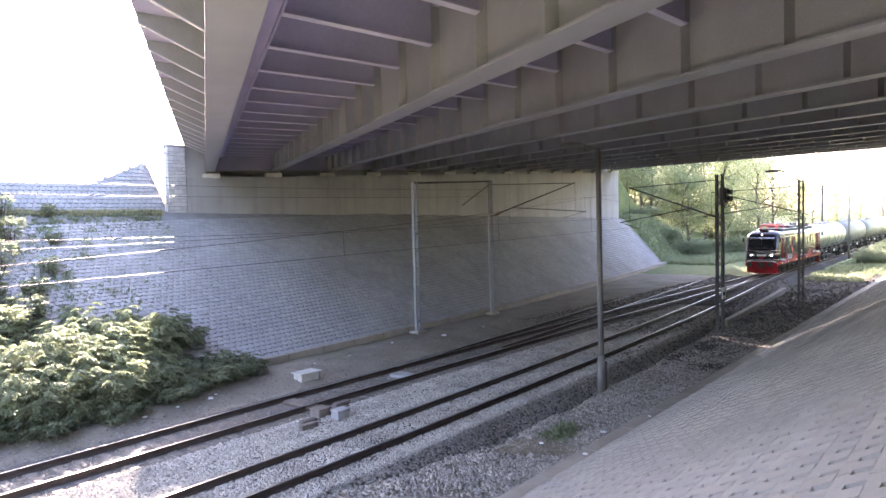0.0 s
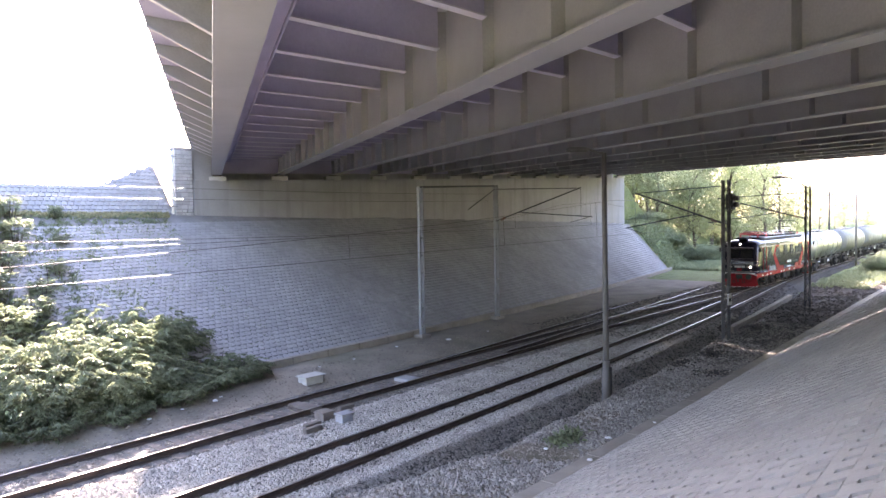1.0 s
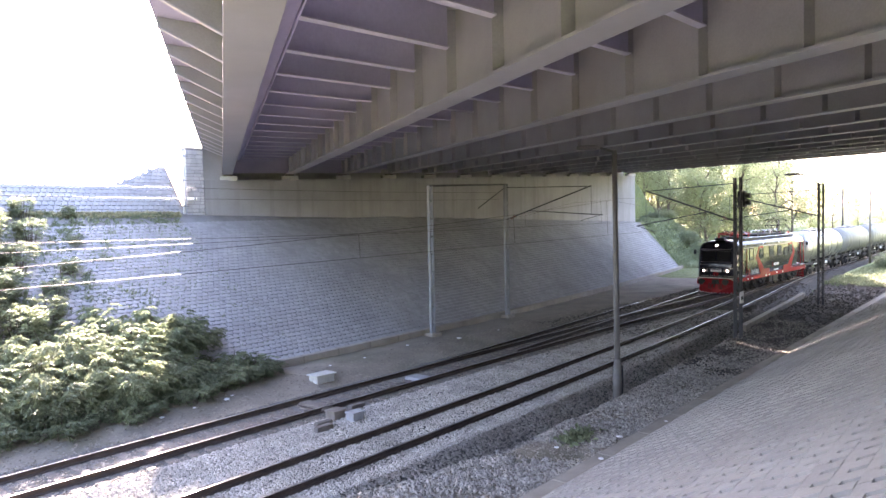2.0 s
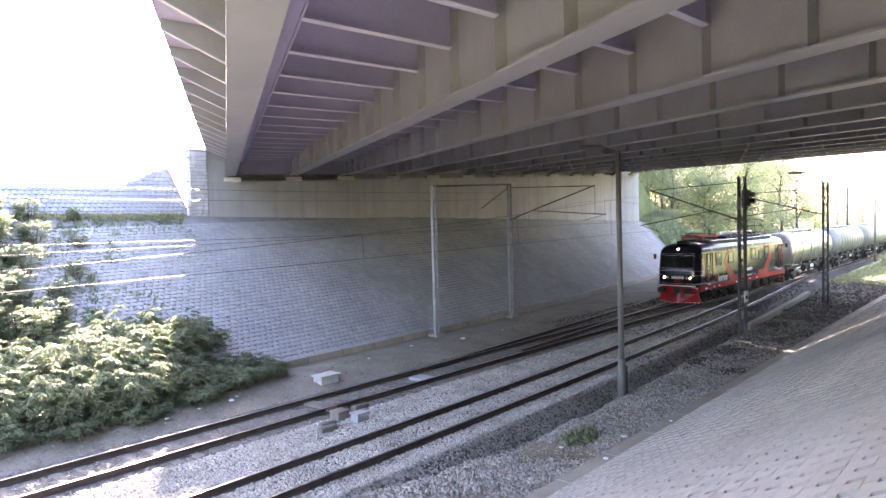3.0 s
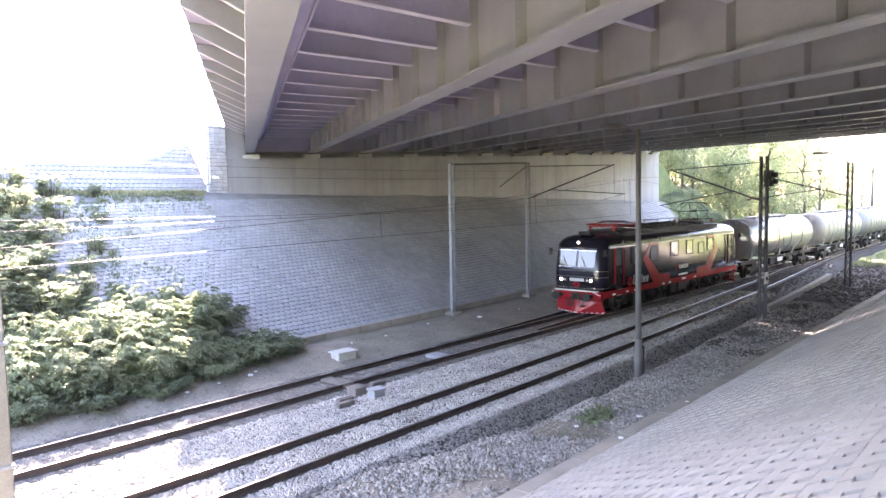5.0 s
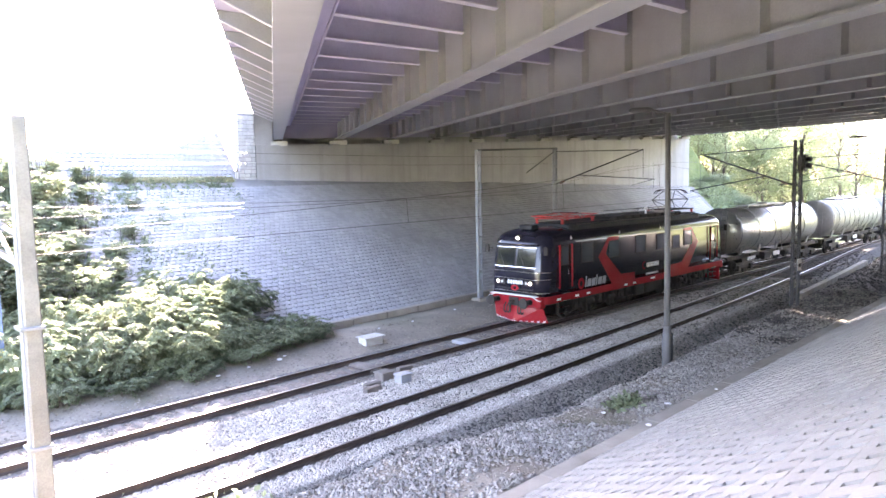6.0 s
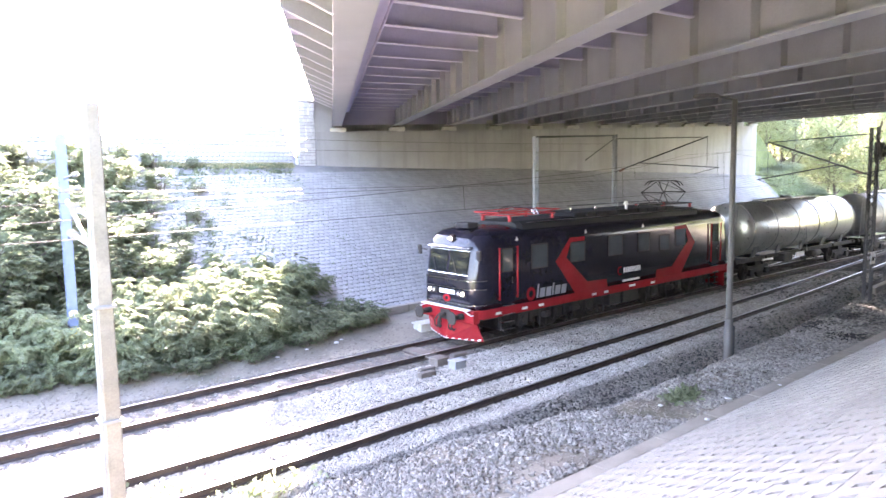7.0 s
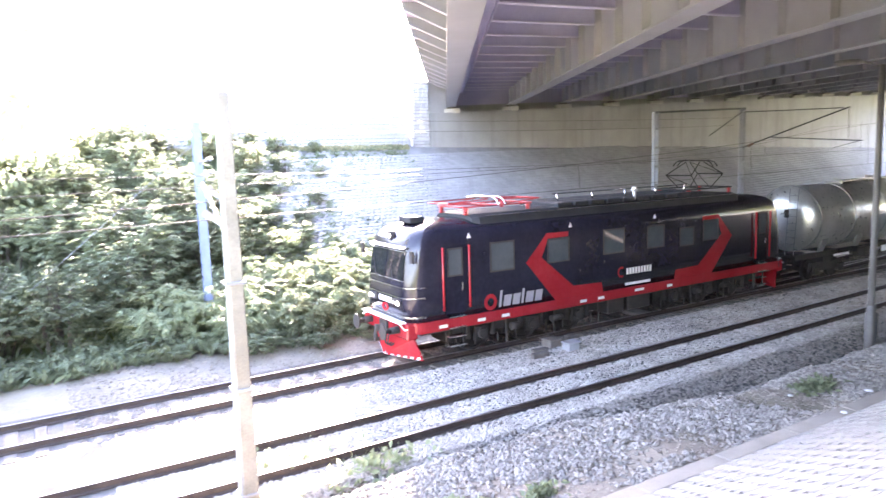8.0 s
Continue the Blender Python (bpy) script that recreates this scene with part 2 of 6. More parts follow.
JOIN0, JOIN1, JOIN_Y = 58.0, 82.0, 17.37


def far_curve(x):
    return 18.01 + 0.02 * x - 0.0003 * x * x - (0.0003 * (x - 20) ** 2 if x > 20 else 0)


def far_track(x):
    if x < JOIN0:
        return far_curve(x)
    if x > JOIN1:
        return JOIN_Y + 0.008 * (x - JOIN1)
    return ease(x, JOIN0, JOIN1, far_curve(JOIN0), JOIN_Y, -0.0376, 0.008)


def near_track(x):
    if x < JOIN0:
        return 13.45 + 0.00079 * x * x
    return ease(x, JOIN0, JOIN1, 13.45 + 0.00079 * JOIN0 ** 2, JOIN_Y, 0.0916, 0.008) if x < JOIN1 else far_track(x)


def branch_track(x):
    return 18.01 if x < 14 else 18.01 + 0.076 * max(0.0, x - 17) if x > 20 else 18.01 + 0.0063 * (x - 14) ** 2


def toe_far(x):
    return 23.2 + 0.0012 * x * x if x < 75 else 29.95 + 0.18 * (x - 75)


NEAR_TOE, NEAR_TOE_Z = 7.2, 0.6


def near_run(x):
    """Run of the near slope for each metre of rise: it steepens along the bridge."""
    return 1.9 - 0.2 * max(0.0, min(1.0, (x - 8) / 18))


def berm_edge(x):
    """Distance of the berm's broken edge from the near track's axis."""
    k = max(0.0, min(1.0, (x - 8.5) / 5))
    return 3.0 + 0.98 * k * k * (3 - 2 * k) - 0.12 * max(0.0, min(1.0, (x - 17) / 6)) + 0.14 * noise.noise((x * 0.8, 1.7, 4.1)) + 0.07 * noise.noise((x * 2.6, 3.1, 0.2))


ABUT_Y = 35.0


def slope_top(x):
    return 6.57 - 0.0228 * (x - 20.74)


AZ = radians(58.34)
U = Vector((math.cos(AZ), math.sin(AZ), 0))
N = Vector((math.sin(AZ), -math.cos(AZ), 0))
GRADE, FALL, G_W0, G_STEP, G_N = 0.0273, 0.0313, 0.342, 3.694, 13


def under(w, s):
    return 7.716 + FALL * (w - G_W0) + GRADE * s


def B(w, s, h):
    """A place on the bridge: w across, s along, h above the girders' underside."""
    p = N * w + U * s
    return (p.x, p.y, under(w, s) + h)


def s_at(w, y):
    return (y - N.y * w) / U.y


def bbox(bm, w0, w1, s0, s1, h0, h1, mi=0):
    """A solid on the bridge. s0 and s1 may be functions of w, for the skewed ends."""
    f0 = s0 if callable(s0) else (lambda w: s0)
    f1 = s1 if callable(s1) else (lambda w: s1)
    hexa(bm, [B(w0, f0(w0), h0), B(w1, f0(w1), h0), B(w1, f1(w1), h0), B(w0, f1(w0), h0),
              B(w0, f0(w0), h1), B(w1, f0(w1), h1), B(w1, f1(w1), h1), B(w0, f1(w0), h1)], mi)

# ---------------------------------------------------------------- ground
def lerp(a, b, t):
    t = max(0.0, min(1.0, t))
    return a + (b - a) * t


def ground_z(x, y):
    yn, yf = near_track(min(x, 88)), far_track(min(max(x, -150), 300))
    toe = toe_far(min(max(x, -60), 120))
    bump = 0.05 * noise.noise((x * 0.9, y * 0.9, 0.3)) + 0.03 * noise.noise((x * 3.1, y * 3.1, 1.7))
    if y < NEAR_TOE + 0.3:
        return min(NEAR_TOE_Z - 0.085 + max(0.0, NEAR_TOE - y) / near_run(x), 6.4) + (bump * 2 if x < 1 else 0)
    edge = yn - berm_edge(x)
    d = yn - 1.6
    if y < edge:
        return lerp(0.54, 0.46, (y - NEAR_TOE) / 2.0) + bump * 1.3 + 0.1 * noise.noise((x * 0.4, y * 0.6, 5)) - 0.12 * max(0.0, 1 - (edge - y) / 0.25)
    if y < edge + 0.1:
        return lerp(0.34, -1.0, (y - edge) / 0.1) + bump * 0.4
    if y < d - 0.8:
        return -1.0 + bump * 0.4
    if y < d:
        return lerp(-1.0, -0.19, (y - d + 0.8) / 0.8) + 0.3 * bump
    if y < yf + 1.9:
        return -0.19 + 0.25 * bump
    if y < toe:
        return lerp(-0.19, 0.08, (y - yf - 1.9) / 1.5) + bump
    if x < 20.74:
        top = 6.6
    elif x < 74.7:
        top = slope_top(x)
    else:
        top = 5.34
    if x < 19.6 and y > 35.05:
        side = 10.5 + 0.55 * (1.2 + 0.851 * x - 0.525 * y)
        return max(6.6, min(6.6 + (y - 35.25) / 0.8, max(8.05, side))) if x > 4 else 6.6 + bump * 3
    k = (y - toe) / (ABUT_Y - toe) if toe < ABUT_Y - 3 else (y - toe) / 8.0
    return lerp(0.1, top, k) - 0.02 + (bump * 3 if x < 14 or x > 78 else -0.03)


def spread(lo, hi, step, far, n):
    """Even steps between lo and hi, then growing ones out to far on both sides."""
    core = list(np.arange(lo, hi, step))
    out = [lo - far * ((i + 1) / n) ** 2.2 for i in range(n)][::-1]
    up = [hi + far * ((i + 1) / n) ** 2.2 for i in range(n)]
    return out + core + [hi] + up


def build_ground():
    xs = [x for x in spread(-14, 110, 0.5, 2600, 26) if not -2 < x < 38] + list(np.arange(-2, 38.1, 0.25))
    ys = [y for y in spread(-5, 40, 0.2, 2600, 26) if not 9 < y < 13.4] + list(np.arange(9.0, 13.41, 0.07))
    xs, ys = sorted(set(xs)), sorted(set(ys))
    verts = [(x, y, ground_z(x, y)) for y in ys for x in xs]
    w = len(xs)
    faces, mi = [], []
    for j in range(len(ys) - 1):
        for i in range(w - 1):
            faces.append((j * w + i, j * w + i + 1, (j + 1) * w + i + 1, (j + 1) * w + i))
            x, y = (xs[i] + xs[i + 1]) / 2, (ys[j] + ys[j + 1]) / 2
            yn, yf, toe = near_track(x), far_track(x), toe_far(x)
            # ground and ballast turn darker further along the tracks, with an uneven border
            far_dark = x > 34 + 5 * noise.noise((x * 0.3, y * 0.5, 2))
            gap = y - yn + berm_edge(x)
            # trench shade put into the colour: a dark strip along the berm's edge
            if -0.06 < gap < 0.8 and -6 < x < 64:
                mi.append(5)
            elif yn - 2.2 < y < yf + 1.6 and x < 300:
                mi.append(5 if far_dark else 1)
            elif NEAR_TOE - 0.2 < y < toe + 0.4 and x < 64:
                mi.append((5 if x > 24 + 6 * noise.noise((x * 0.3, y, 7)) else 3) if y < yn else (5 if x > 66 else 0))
            elif (y > toe and 9 < x < 76 and y < 42) or (y <= NEAR_TOE and 1 < x < 62 and y > -6):
                mi.append(2)
            else:
                mi.append(4)
    me = bpy.data.meshes.new("ground")
    me.from_pydata(verts, [], faces)
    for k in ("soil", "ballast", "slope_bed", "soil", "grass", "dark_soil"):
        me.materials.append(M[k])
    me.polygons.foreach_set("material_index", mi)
    me.shade_smooth()
    me.update()
    return structure(new("ground", me), "grey ballast and soil ground between paved slopes", "ground")


build_ground()

# ---------------------------------------------------------------- abutments and slopes


def girder_w(i):
    return G_W0 + G_STEP * i


def shelf_z(x, y):
    p = Vector((x, y, 0))
    return under(p.dot(N), p.dot(U)) - 0.32


def build_far_abutment():
    bm = bmesh.new()
    x0, x1 = 20.5, 74.8
    for a, b, top0, top1 in ((x0, x1, shelf_z(x0, 35.3), shelf_z(x1, 35.3)),):
        hexa(bm, [(a, 35, 0), (b, 35, 0), (b, 36.4, 0), (a, 36.4, 0), (a, 35, top0), (b, 35, top1), (b, 36.4, top1 + 0.02), (a, 36.4, top0 + 0.02)])
    wall = structure(obj("wall_far_abutment", bm, M["concrete"]), "grey concrete abutment wall with dark water streaks", "wall")
    bm = bmesh.new()
    hexa(bm, [(x0, 36.4, 4), (x1, 36.4, 4), (x1, 37.2, 4), (x0, 37.2, 4), (x0, 36.4, shelf_z(x0, 36) + 1.85), (x1, 36.4, shelf_z(x1, 36) + 1.85), (x1, 37.2, shelf_z(x1, 36) + 1.85), (x0, 37.2, shelf_z(x0, 36) + 1.85)])
    structure(obj("wall_far_back", bm, M["concrete"]), "grey concrete back wall behind the girder ends", "wall")
    return wall


build_far_abutment()


def build_near_abutment():
    bm = bmesh.new()
    x0, x1 = -6.0, 52.0
    hexa(bm, [(x0, -5.6, 3), (x1, -5.6, 3), (x1, -4.2, 3), (x0, -4.2, 3), (x0, -5.6, shelf_z(x0, -5)), (x1, -5.6, shelf_z(x1, -5)), (x1, -4.2, shelf_z(x1, -5)), (x0, -4.2, shelf_z(x0, -5))])
    hexa(bm, [(x0, -7, 3), (x1, -7, 3), (x1, -5.6, 3), (x0, -5.6, 3), (x0, -7, shelf_z(x0, -5) + 2), (x1, -7, shelf_z(x1, -5) + 2), (x1, -5.6, shelf_z(x1, -5) + 2), (x0, -5.6, shelf_z(x0, -5) + 2)])
    structure(obj("wall_near_abutment", bm, M["concrete"]), "grey concrete abutment wall above the near slope", "wall")


build_near_abutment()


def build_kerb(name, x0, x1, yfun, zfun, width, height, label, step=2.0):
    root = structure(empty(name), label, "kerb")
    x = x0
    while x < x1:
        b = min(x + step, x1) - 0.015
        bm = bmesh.new()
        hexa(bm, [(x, yfun(x), zfun(x) - 0.3), (b, yfun(b), zfun(b) - 0.3), (b, yfun(b) + width, zfun(b) - 0.3), (x, yfun(x) + width, zfun(x) - 0.3),
                  (x, yfun(x), zfun(x) + height), (b, yfun(b), zfun(b) + height), (b, yfun(b) + width, zfun(b) + height), (x, yfun(x) + width, zfun(x) + height)])
        bevelled(bm, 0.02)
        part("kerbstone", bm, M["kerb"], root)
        x += step
    return root


build_kerb("kerb_far", 8, 76, lambda x: toe_far(x) - 0.25, lambda x: 0.06, 0.28, 0.32, "pale concrete kerb along the foot of the far slope")
build_kerb("kerb_near", -2, 70, lambda x: NEAR_TOE - 0.05, lambda x: 0.5, 0.36, 0.1, "grey concrete kerb along the foot of the near slope")

build_kerb("cable_trough", 36, 53, lambda x: near_track(x) - 3.5, lambda x: 0.0, 0.3, 0.4, "low pale concrete cable trough beside the near track", 1.0)

# ---------------------------------------------------------------- bridge


def far_end(w):
    return s_at(w, 35.75)


def deck_end(w):
    return s_at(w, 37.2)


def deck_start(w):
    return s_at(w, -6.8)


def near_end(w):
    return s_at(w, -5.2)


def stations(w, y0, y1):
    """Places along s, at width w, of the frames, which run parallel to the abutments."""
    first = 7.35 + 0.617 * (w - 4.036)
    k = math.ceil((s_at(w, y0) - first) / 2.16)
    out = []
    while first + 2.16 * k < s_at(w, y1):
        out.append(first + 2.16 * k)
        k += 1
    return out


def skew_plate(bm, w0, w1, s0, thick, h0a, h0b, h1):
    """A plate across the bridge, parallel to the abutments; h0a and h0b: its lower edge at both ends."""
    s1 = s0 + 0.617 * (w1 - w0)
    t = thick / 2
    hexa(bm, [B(w0, s0 - t, h0a), B(w1, s1 - t, h0b), B(w1, s1 + t, h0b), B(w0, s0 + t, h0a),
              B(w0, s0 - t, h1[0]), B(w1, s1 - t, h1[1]), B(w1, s1 + t, h1[1]), B(w0, s0 + t, h1[0])])


def build_bridge():
    steel, deckm = M["steel_grey"], M["deck_steel"]
    root = structure(empty("bridge"), "wide skewed road bridge of grey painted steel plate girders", "bridge")
    for i in range(G_N):
        w = girder_w(i)
        fa, fb = (w - 0.285, w + 0.245) if i == 0 else (w - 0.23, w + 0.28)
        girder = empty("girder")
        girder.parent = root
        bm = bmesh.new()
        bbox(bm, fa, fb, near_end, far_end, 0.0, 0.045)
        part("bottom_flange", bm, steel, girder)
        bm = bmesh.new()
        bbox(bm, w - 0.012, w + 0.012, near_end, far_end, 0.045, 1.52)
        part("web", bm, steel, girder)
        bm = bmesh.new()
        bbox(bm, w - 0.22, w + 0.22, near_end, far_end, 1.52, 1.55)
        part("top_flange", bm, steel, girder)
    # stiffeners and cross beams at the same stations
    for i in range(G_N):
        w = girder_w(i)
        for s in stations(w, -4.5, 35.2):
            for side in (-1, 1):
                bm = bmesh.new()
                bbox(bm, min(w + side * 0.013, w + side * 0.2), max(w + side * 0.013, w + side * 0.2), s - 0.014, s + 0.014, 0.046, 1.519)
                part("stiffener", bm, steel, root)
    for i in range(G_N - 1):
        if i == 5:
            continue
        w0, w1 = girder_w(i) + 0.21, girder_w(i + 1) - 0.21
        for s in stations(w0, -4.0, 34.9):
            bm = bmesh.new()
            skew_plate(bm, w0, w1, s, 0.016, 0.845, 0.845, (1.55, 1.55))
            beam = part("cross_beam", bm, deckm, root)
            bm = bmesh.new()
            skew_plate(bm, w0, w1, s, 0.2, 0.82, 0.82, (0.843, 0.843))
            part("lower_flange", bm, M["flange"], beam)
    for name, wa, wb in (("deck_slab", -1.02, 20.30), ("deck_slab", 20.42, 46.2)):
        bm = bmesh.new()
        bbox(bm, wa, wb, deck_start, deck_end, 1.555, 1.85)
        part(name, bm, deckm, root)
        bm = bmesh.new()
        bbox(bm, wa, wa + 0.3, deck_start, deck_end, 1.85, 2.15)
        bbox(bm, wb - 0.3, wb, deck_start, deck_end, 1.85, 2.15)
        part("edge_beam", bm, M["concrete"], root)
    bm = bmesh.new()
    bbox(bm, 0.62, 1.06, near_end, lambda w: s_at(w, 34.9), 0.79, 0.815)
    bbox(bm, 1.035, 1.06, near_end, lambda w: s_at(w, 34.9), 0.72, 0.79)
    part("cable_tray", bm, deckm, root)
    # outrigger brackets of the edge
    w = girder_w(0)
    for s in stations(w, -4.5, 34.9):
        wa, wb = -0.98, w - 0.015
        sa = s - 0.617 * (wb - wa)
        bm = bmesh.new()
        skew_plate(bm, wa, wb, sa, 0.02, 1.38, 0.83, (1.55, 1.55))
        br = part("bracket", bm, steel, root)
        bm = bmesh.new()
        skew_plate(bm, wa, wb, sa, 0.13, 1.355, 0.805, (1.378, 0.828))
        part("bracket_flange", bm, M["flange"], br)
    for i in range(G_N - 1):
        if i == 5:
            continue
        w0, w1 = girder_w(i) + 0.02, girder_w(i + 1) - 0.02
        bm = bmesh.new()
        skew_plate(bm, w0, w1, s_at(w0, 35.55), 0.03, 0.1, 0.1, (1.55, 1.55))
        part("end_diaphragm", bm, deckm, root)
    for i in range(G_N):
        w = girder_w(i)
        s = s_at(w, 35.32)
        bm = bmesh.new()
        bbox(bm, w - 0.5, w + 0.5, s - 0.35, s + 0.35, -0.36, -0.1)
        plinth = part("bearing_plinth", bm, M["box_white"], root)
        bm = bmesh.new()
        bbox(bm, w - 0.25, w + 0.25, s - 0.18, s + 0.18, -0.1, -0.002)
        part("bearing", bm, M["sleeper"], plinth)
        if i > 2:
            for side in (-1, 1):
                bm = bmesh.new()
                bbox(bm, w + side * 0.33 - 0.28, w + side * 0.33 + 0.28, s - 0.1, s + 0.3, 0.055, 0.34)
                bevelled(bm, 0.05)
                part("end_block", bm, M["concrete"], root)
    return root


build_bridge()


def build_embankment():
    """The road's fill behind the far abutment, with a grassed side beyond the bridge."""
    bm = bmesh.new()
    wl, wr = -1.15, 46.0
    rows = []
    for y in (37.3, 60, 110, 180):
        ring = []
        for w, drop in ((wl, 8.0), (wl, -1.7), (wr, -1.7), (wr + 13, 8.0)):
            p = N * w + U * s_at(w, y)
            ring.append((p.x, p.y, under(min(w, wr), 42) - drop))
        rows.append(ring)
    loft(bm, rows, closed=True)
    structure(obj("embankment", bm, M["grass"]), "grass-covered road embankment behind the abutment", "embankment")


build_embankment()

# ---------------------------------------------------------------- tracks
RAIL = [(-0.075, -0.17), (0.075, -0.17), (0.075, -0.155), (0.012, -0.13), (0.01, -0.05), (0.036, -0.035), (0.036, -0.006), (0.028, 0.0),
        (-0.028, 0.0), (-0.036, -0.006), (-0.036, -0.035), (-0.01, -0.05), (-0.012, -0.13), (-0.075, -0.155)]


def build_rail(parent, centre, offset, x0, x1, step=2.0):
    bm = bmesh.new()
    rings = []
    n = max(2, int((x1 - x0) / step))
    for k in range(n + 1):
        x = x0 + (x1 - x0) * k / n
        y = centre(x) + offset
        rings.append([(x, y + a, z) for a, z in RAIL])
    loft(bm, rings)
    for f in bm.faces:
        c = f.calc_center_median()
        if c.z > -0.004:
            f.material_index = 1
    return part("rail", bm, [M["rail_side"], M["rail_top"]], parent)


def build_track(name, centre, x0, x1, label, sleepers):
    root = structure(empty(name), label, "railway track")
    for o in (-0.7525, 0.7525):
        build_rail(root, centre, o, x0, x1)
    bm = bmesh.new()
    box(bm, -0.13, 0.13, -1.3, 1.3, -0.3, -0.168)
    bevelled(bm, 0.015)
    first = part("sleeper", bm, M["sleeper"], root)
    x, k = sleepers[0], 0
    while x < sleepers[1]:
        s = first if k == 0 else first.copy()
        if k:
            scene.collection.objects.link(s)
        s.matrix_basis = pose(x, centre(x), random.uniform(-0.008, 0.004) - (0.045 if name == "track_near" else 0.0), 0, 0, random.uniform(-1, 1))
        x += 0.6
        k += 1
    return root


build_track("track_near", near_track, -160, 82, "single railway track with rusty rails in grey ballast", (-14, 76))
build_track("track_far", far_track, -160, 330, "railway track with rusty rails and dark wooden sleepers", (-14, 110))
branch = structure(empty("track_branch"), "diverging branch rails of a railway turnout", "railway track")
build_rail(branch, branch_track, 0.7525, 20, 100)
build_rail(branch, branch_track, -0.7525, 26, 100)

# ---------------------------------------------------------------- locomotive
LOCO_LEN, BODY = 18.9, 17.75


def loco_front(t):
    k = 8.0 - t
    return 8.89 + 6.86 * k + 0.049 * k * k


def plan_ring(x0, x1, half, r, z, seg=6, rake=0.0):
    """A rounded rectangle seen from above, as a ring at height z."""
    pts = []
    for cx, cy, a0 in ((x0 + r, -half + r, 180), (x1 - r, -half + r, 270), (x1 - r, half - r, 0), (x0 + r, half - r, 90)):
        for k in range(seg + 1):
            a = radians(a0 + 90 * k / seg)
            pts.append((cx + r * math.cos(a), cy + r * math.sin(a), z))
    return pts


def side_plate(bm, pts, y, depth=0.006):
    """A flat plate on the train's flank: pts as (x, z)."""
    a = [bm.verts.new((x, y, z)) for x, z in pts]
    b = [bm.verts.new((x, y - math.copysign(depth, y) * -1, z)) for x, z in pts]
    bm.faces.new(a)
    bm.faces.new(b[::-1])
    n = len(pts)
    for i in range(n):
        bm.faces.new([a[i], b[i], b[(i + 1) % n], a[(i + 1) % n]])


CHEVRON = [(5.02, 3.48), (5.91, 3.46), (5.91, 3.31), (5.06, 3.30), (4.80, 2.72), (6.12, 1.66), (7.38, 1.62), (7.45, 1.28), (5.35, 1.28), (4.18, 2.62)]


def window_unit(parent, x0, x1, z0, z1, y, label=""):
    bm = bmesh.new()
    o = math.copysign(1, y)
    box(bm, x0, x1, min(y, y + o * 0.012), max(y, y + o * 0.012), z0, z1)
    win = part("window", bm, M["window"], parent, label)
    bm = bmesh.new()
    w = 0.045
    for a, b, c, d in ((x0 - w, x1 + w, z0 - w, z0), (x0 - w, x1 + w, z1, z1 + w), (x0 - w, x0, z0, z1), (x1, x1 + w, z0, z1)):
        box(bm, a, b, min(y, y + o * 0.025), max(y, y + o * 0.025), c, d)
    part("window_frame", bm, M["under"], win)
    return win


def wheelset(parent, x, r, gauge=0.7525, m="under"):
    bm = bmesh.new()
    for s in (-1, 1):
        rings = [(0.04, r * 0.35), (0.04, r * 0.82), (0.065, r * 0.86), (0.065, r), (-0.05, r), (-0.065, r * 1.04), (-0.085, r * 1.04), (-0.085, r * 0.84), (-0.03, r * 0.8), (-0.03, r * 0.35)]
        seg = 24
        rr = []
        for dy, rad in rings:
            rr.append([(rad * math.cos(2 * math.pi * k / seg), s * (gauge + dy), rad * math.sin(2 * math.pi * k / seg)) for k in range(seg)])
        loft(bm, rr, caps=True)
    rod(bm, (0, -1.0, 0), (0, 1.0, 0), 0.08, seg=10)
    for k in range(6):
        a = 2 * math.pi * k / 6
        rod(bm, (0.2 * r * math.cos(a), -gauge - 0.045, 0.2 * r * math.sin(a)), (0.78 * r * math.cos(a), -gauge - 0.045, 0.78 * r * math.sin(a)), 0.03, seg=6)
    ws = part("wheelset", bm, M[m], parent)
    ws.matrix_basis = pose(x, 0, r)
    return ws, x, r


def build_buffer(parent, x, y, z, direction):
    bm = bmesh.new()
    d = direction
    rod(bm, (x, y, z), (x + d * 0.34, y, z), 0.11, 0.1, seg=14)
    rod(bm, (x + d * 0.34, y, z), (x + d * 0.56, y, z), 0.07, seg=12)
    rod(bm, (x + d * 0.56, y, z), (x + d * 0.6, y, z), 0.23, 0.22, seg=18)
    return part("buffer", bm, M["under"], parent)


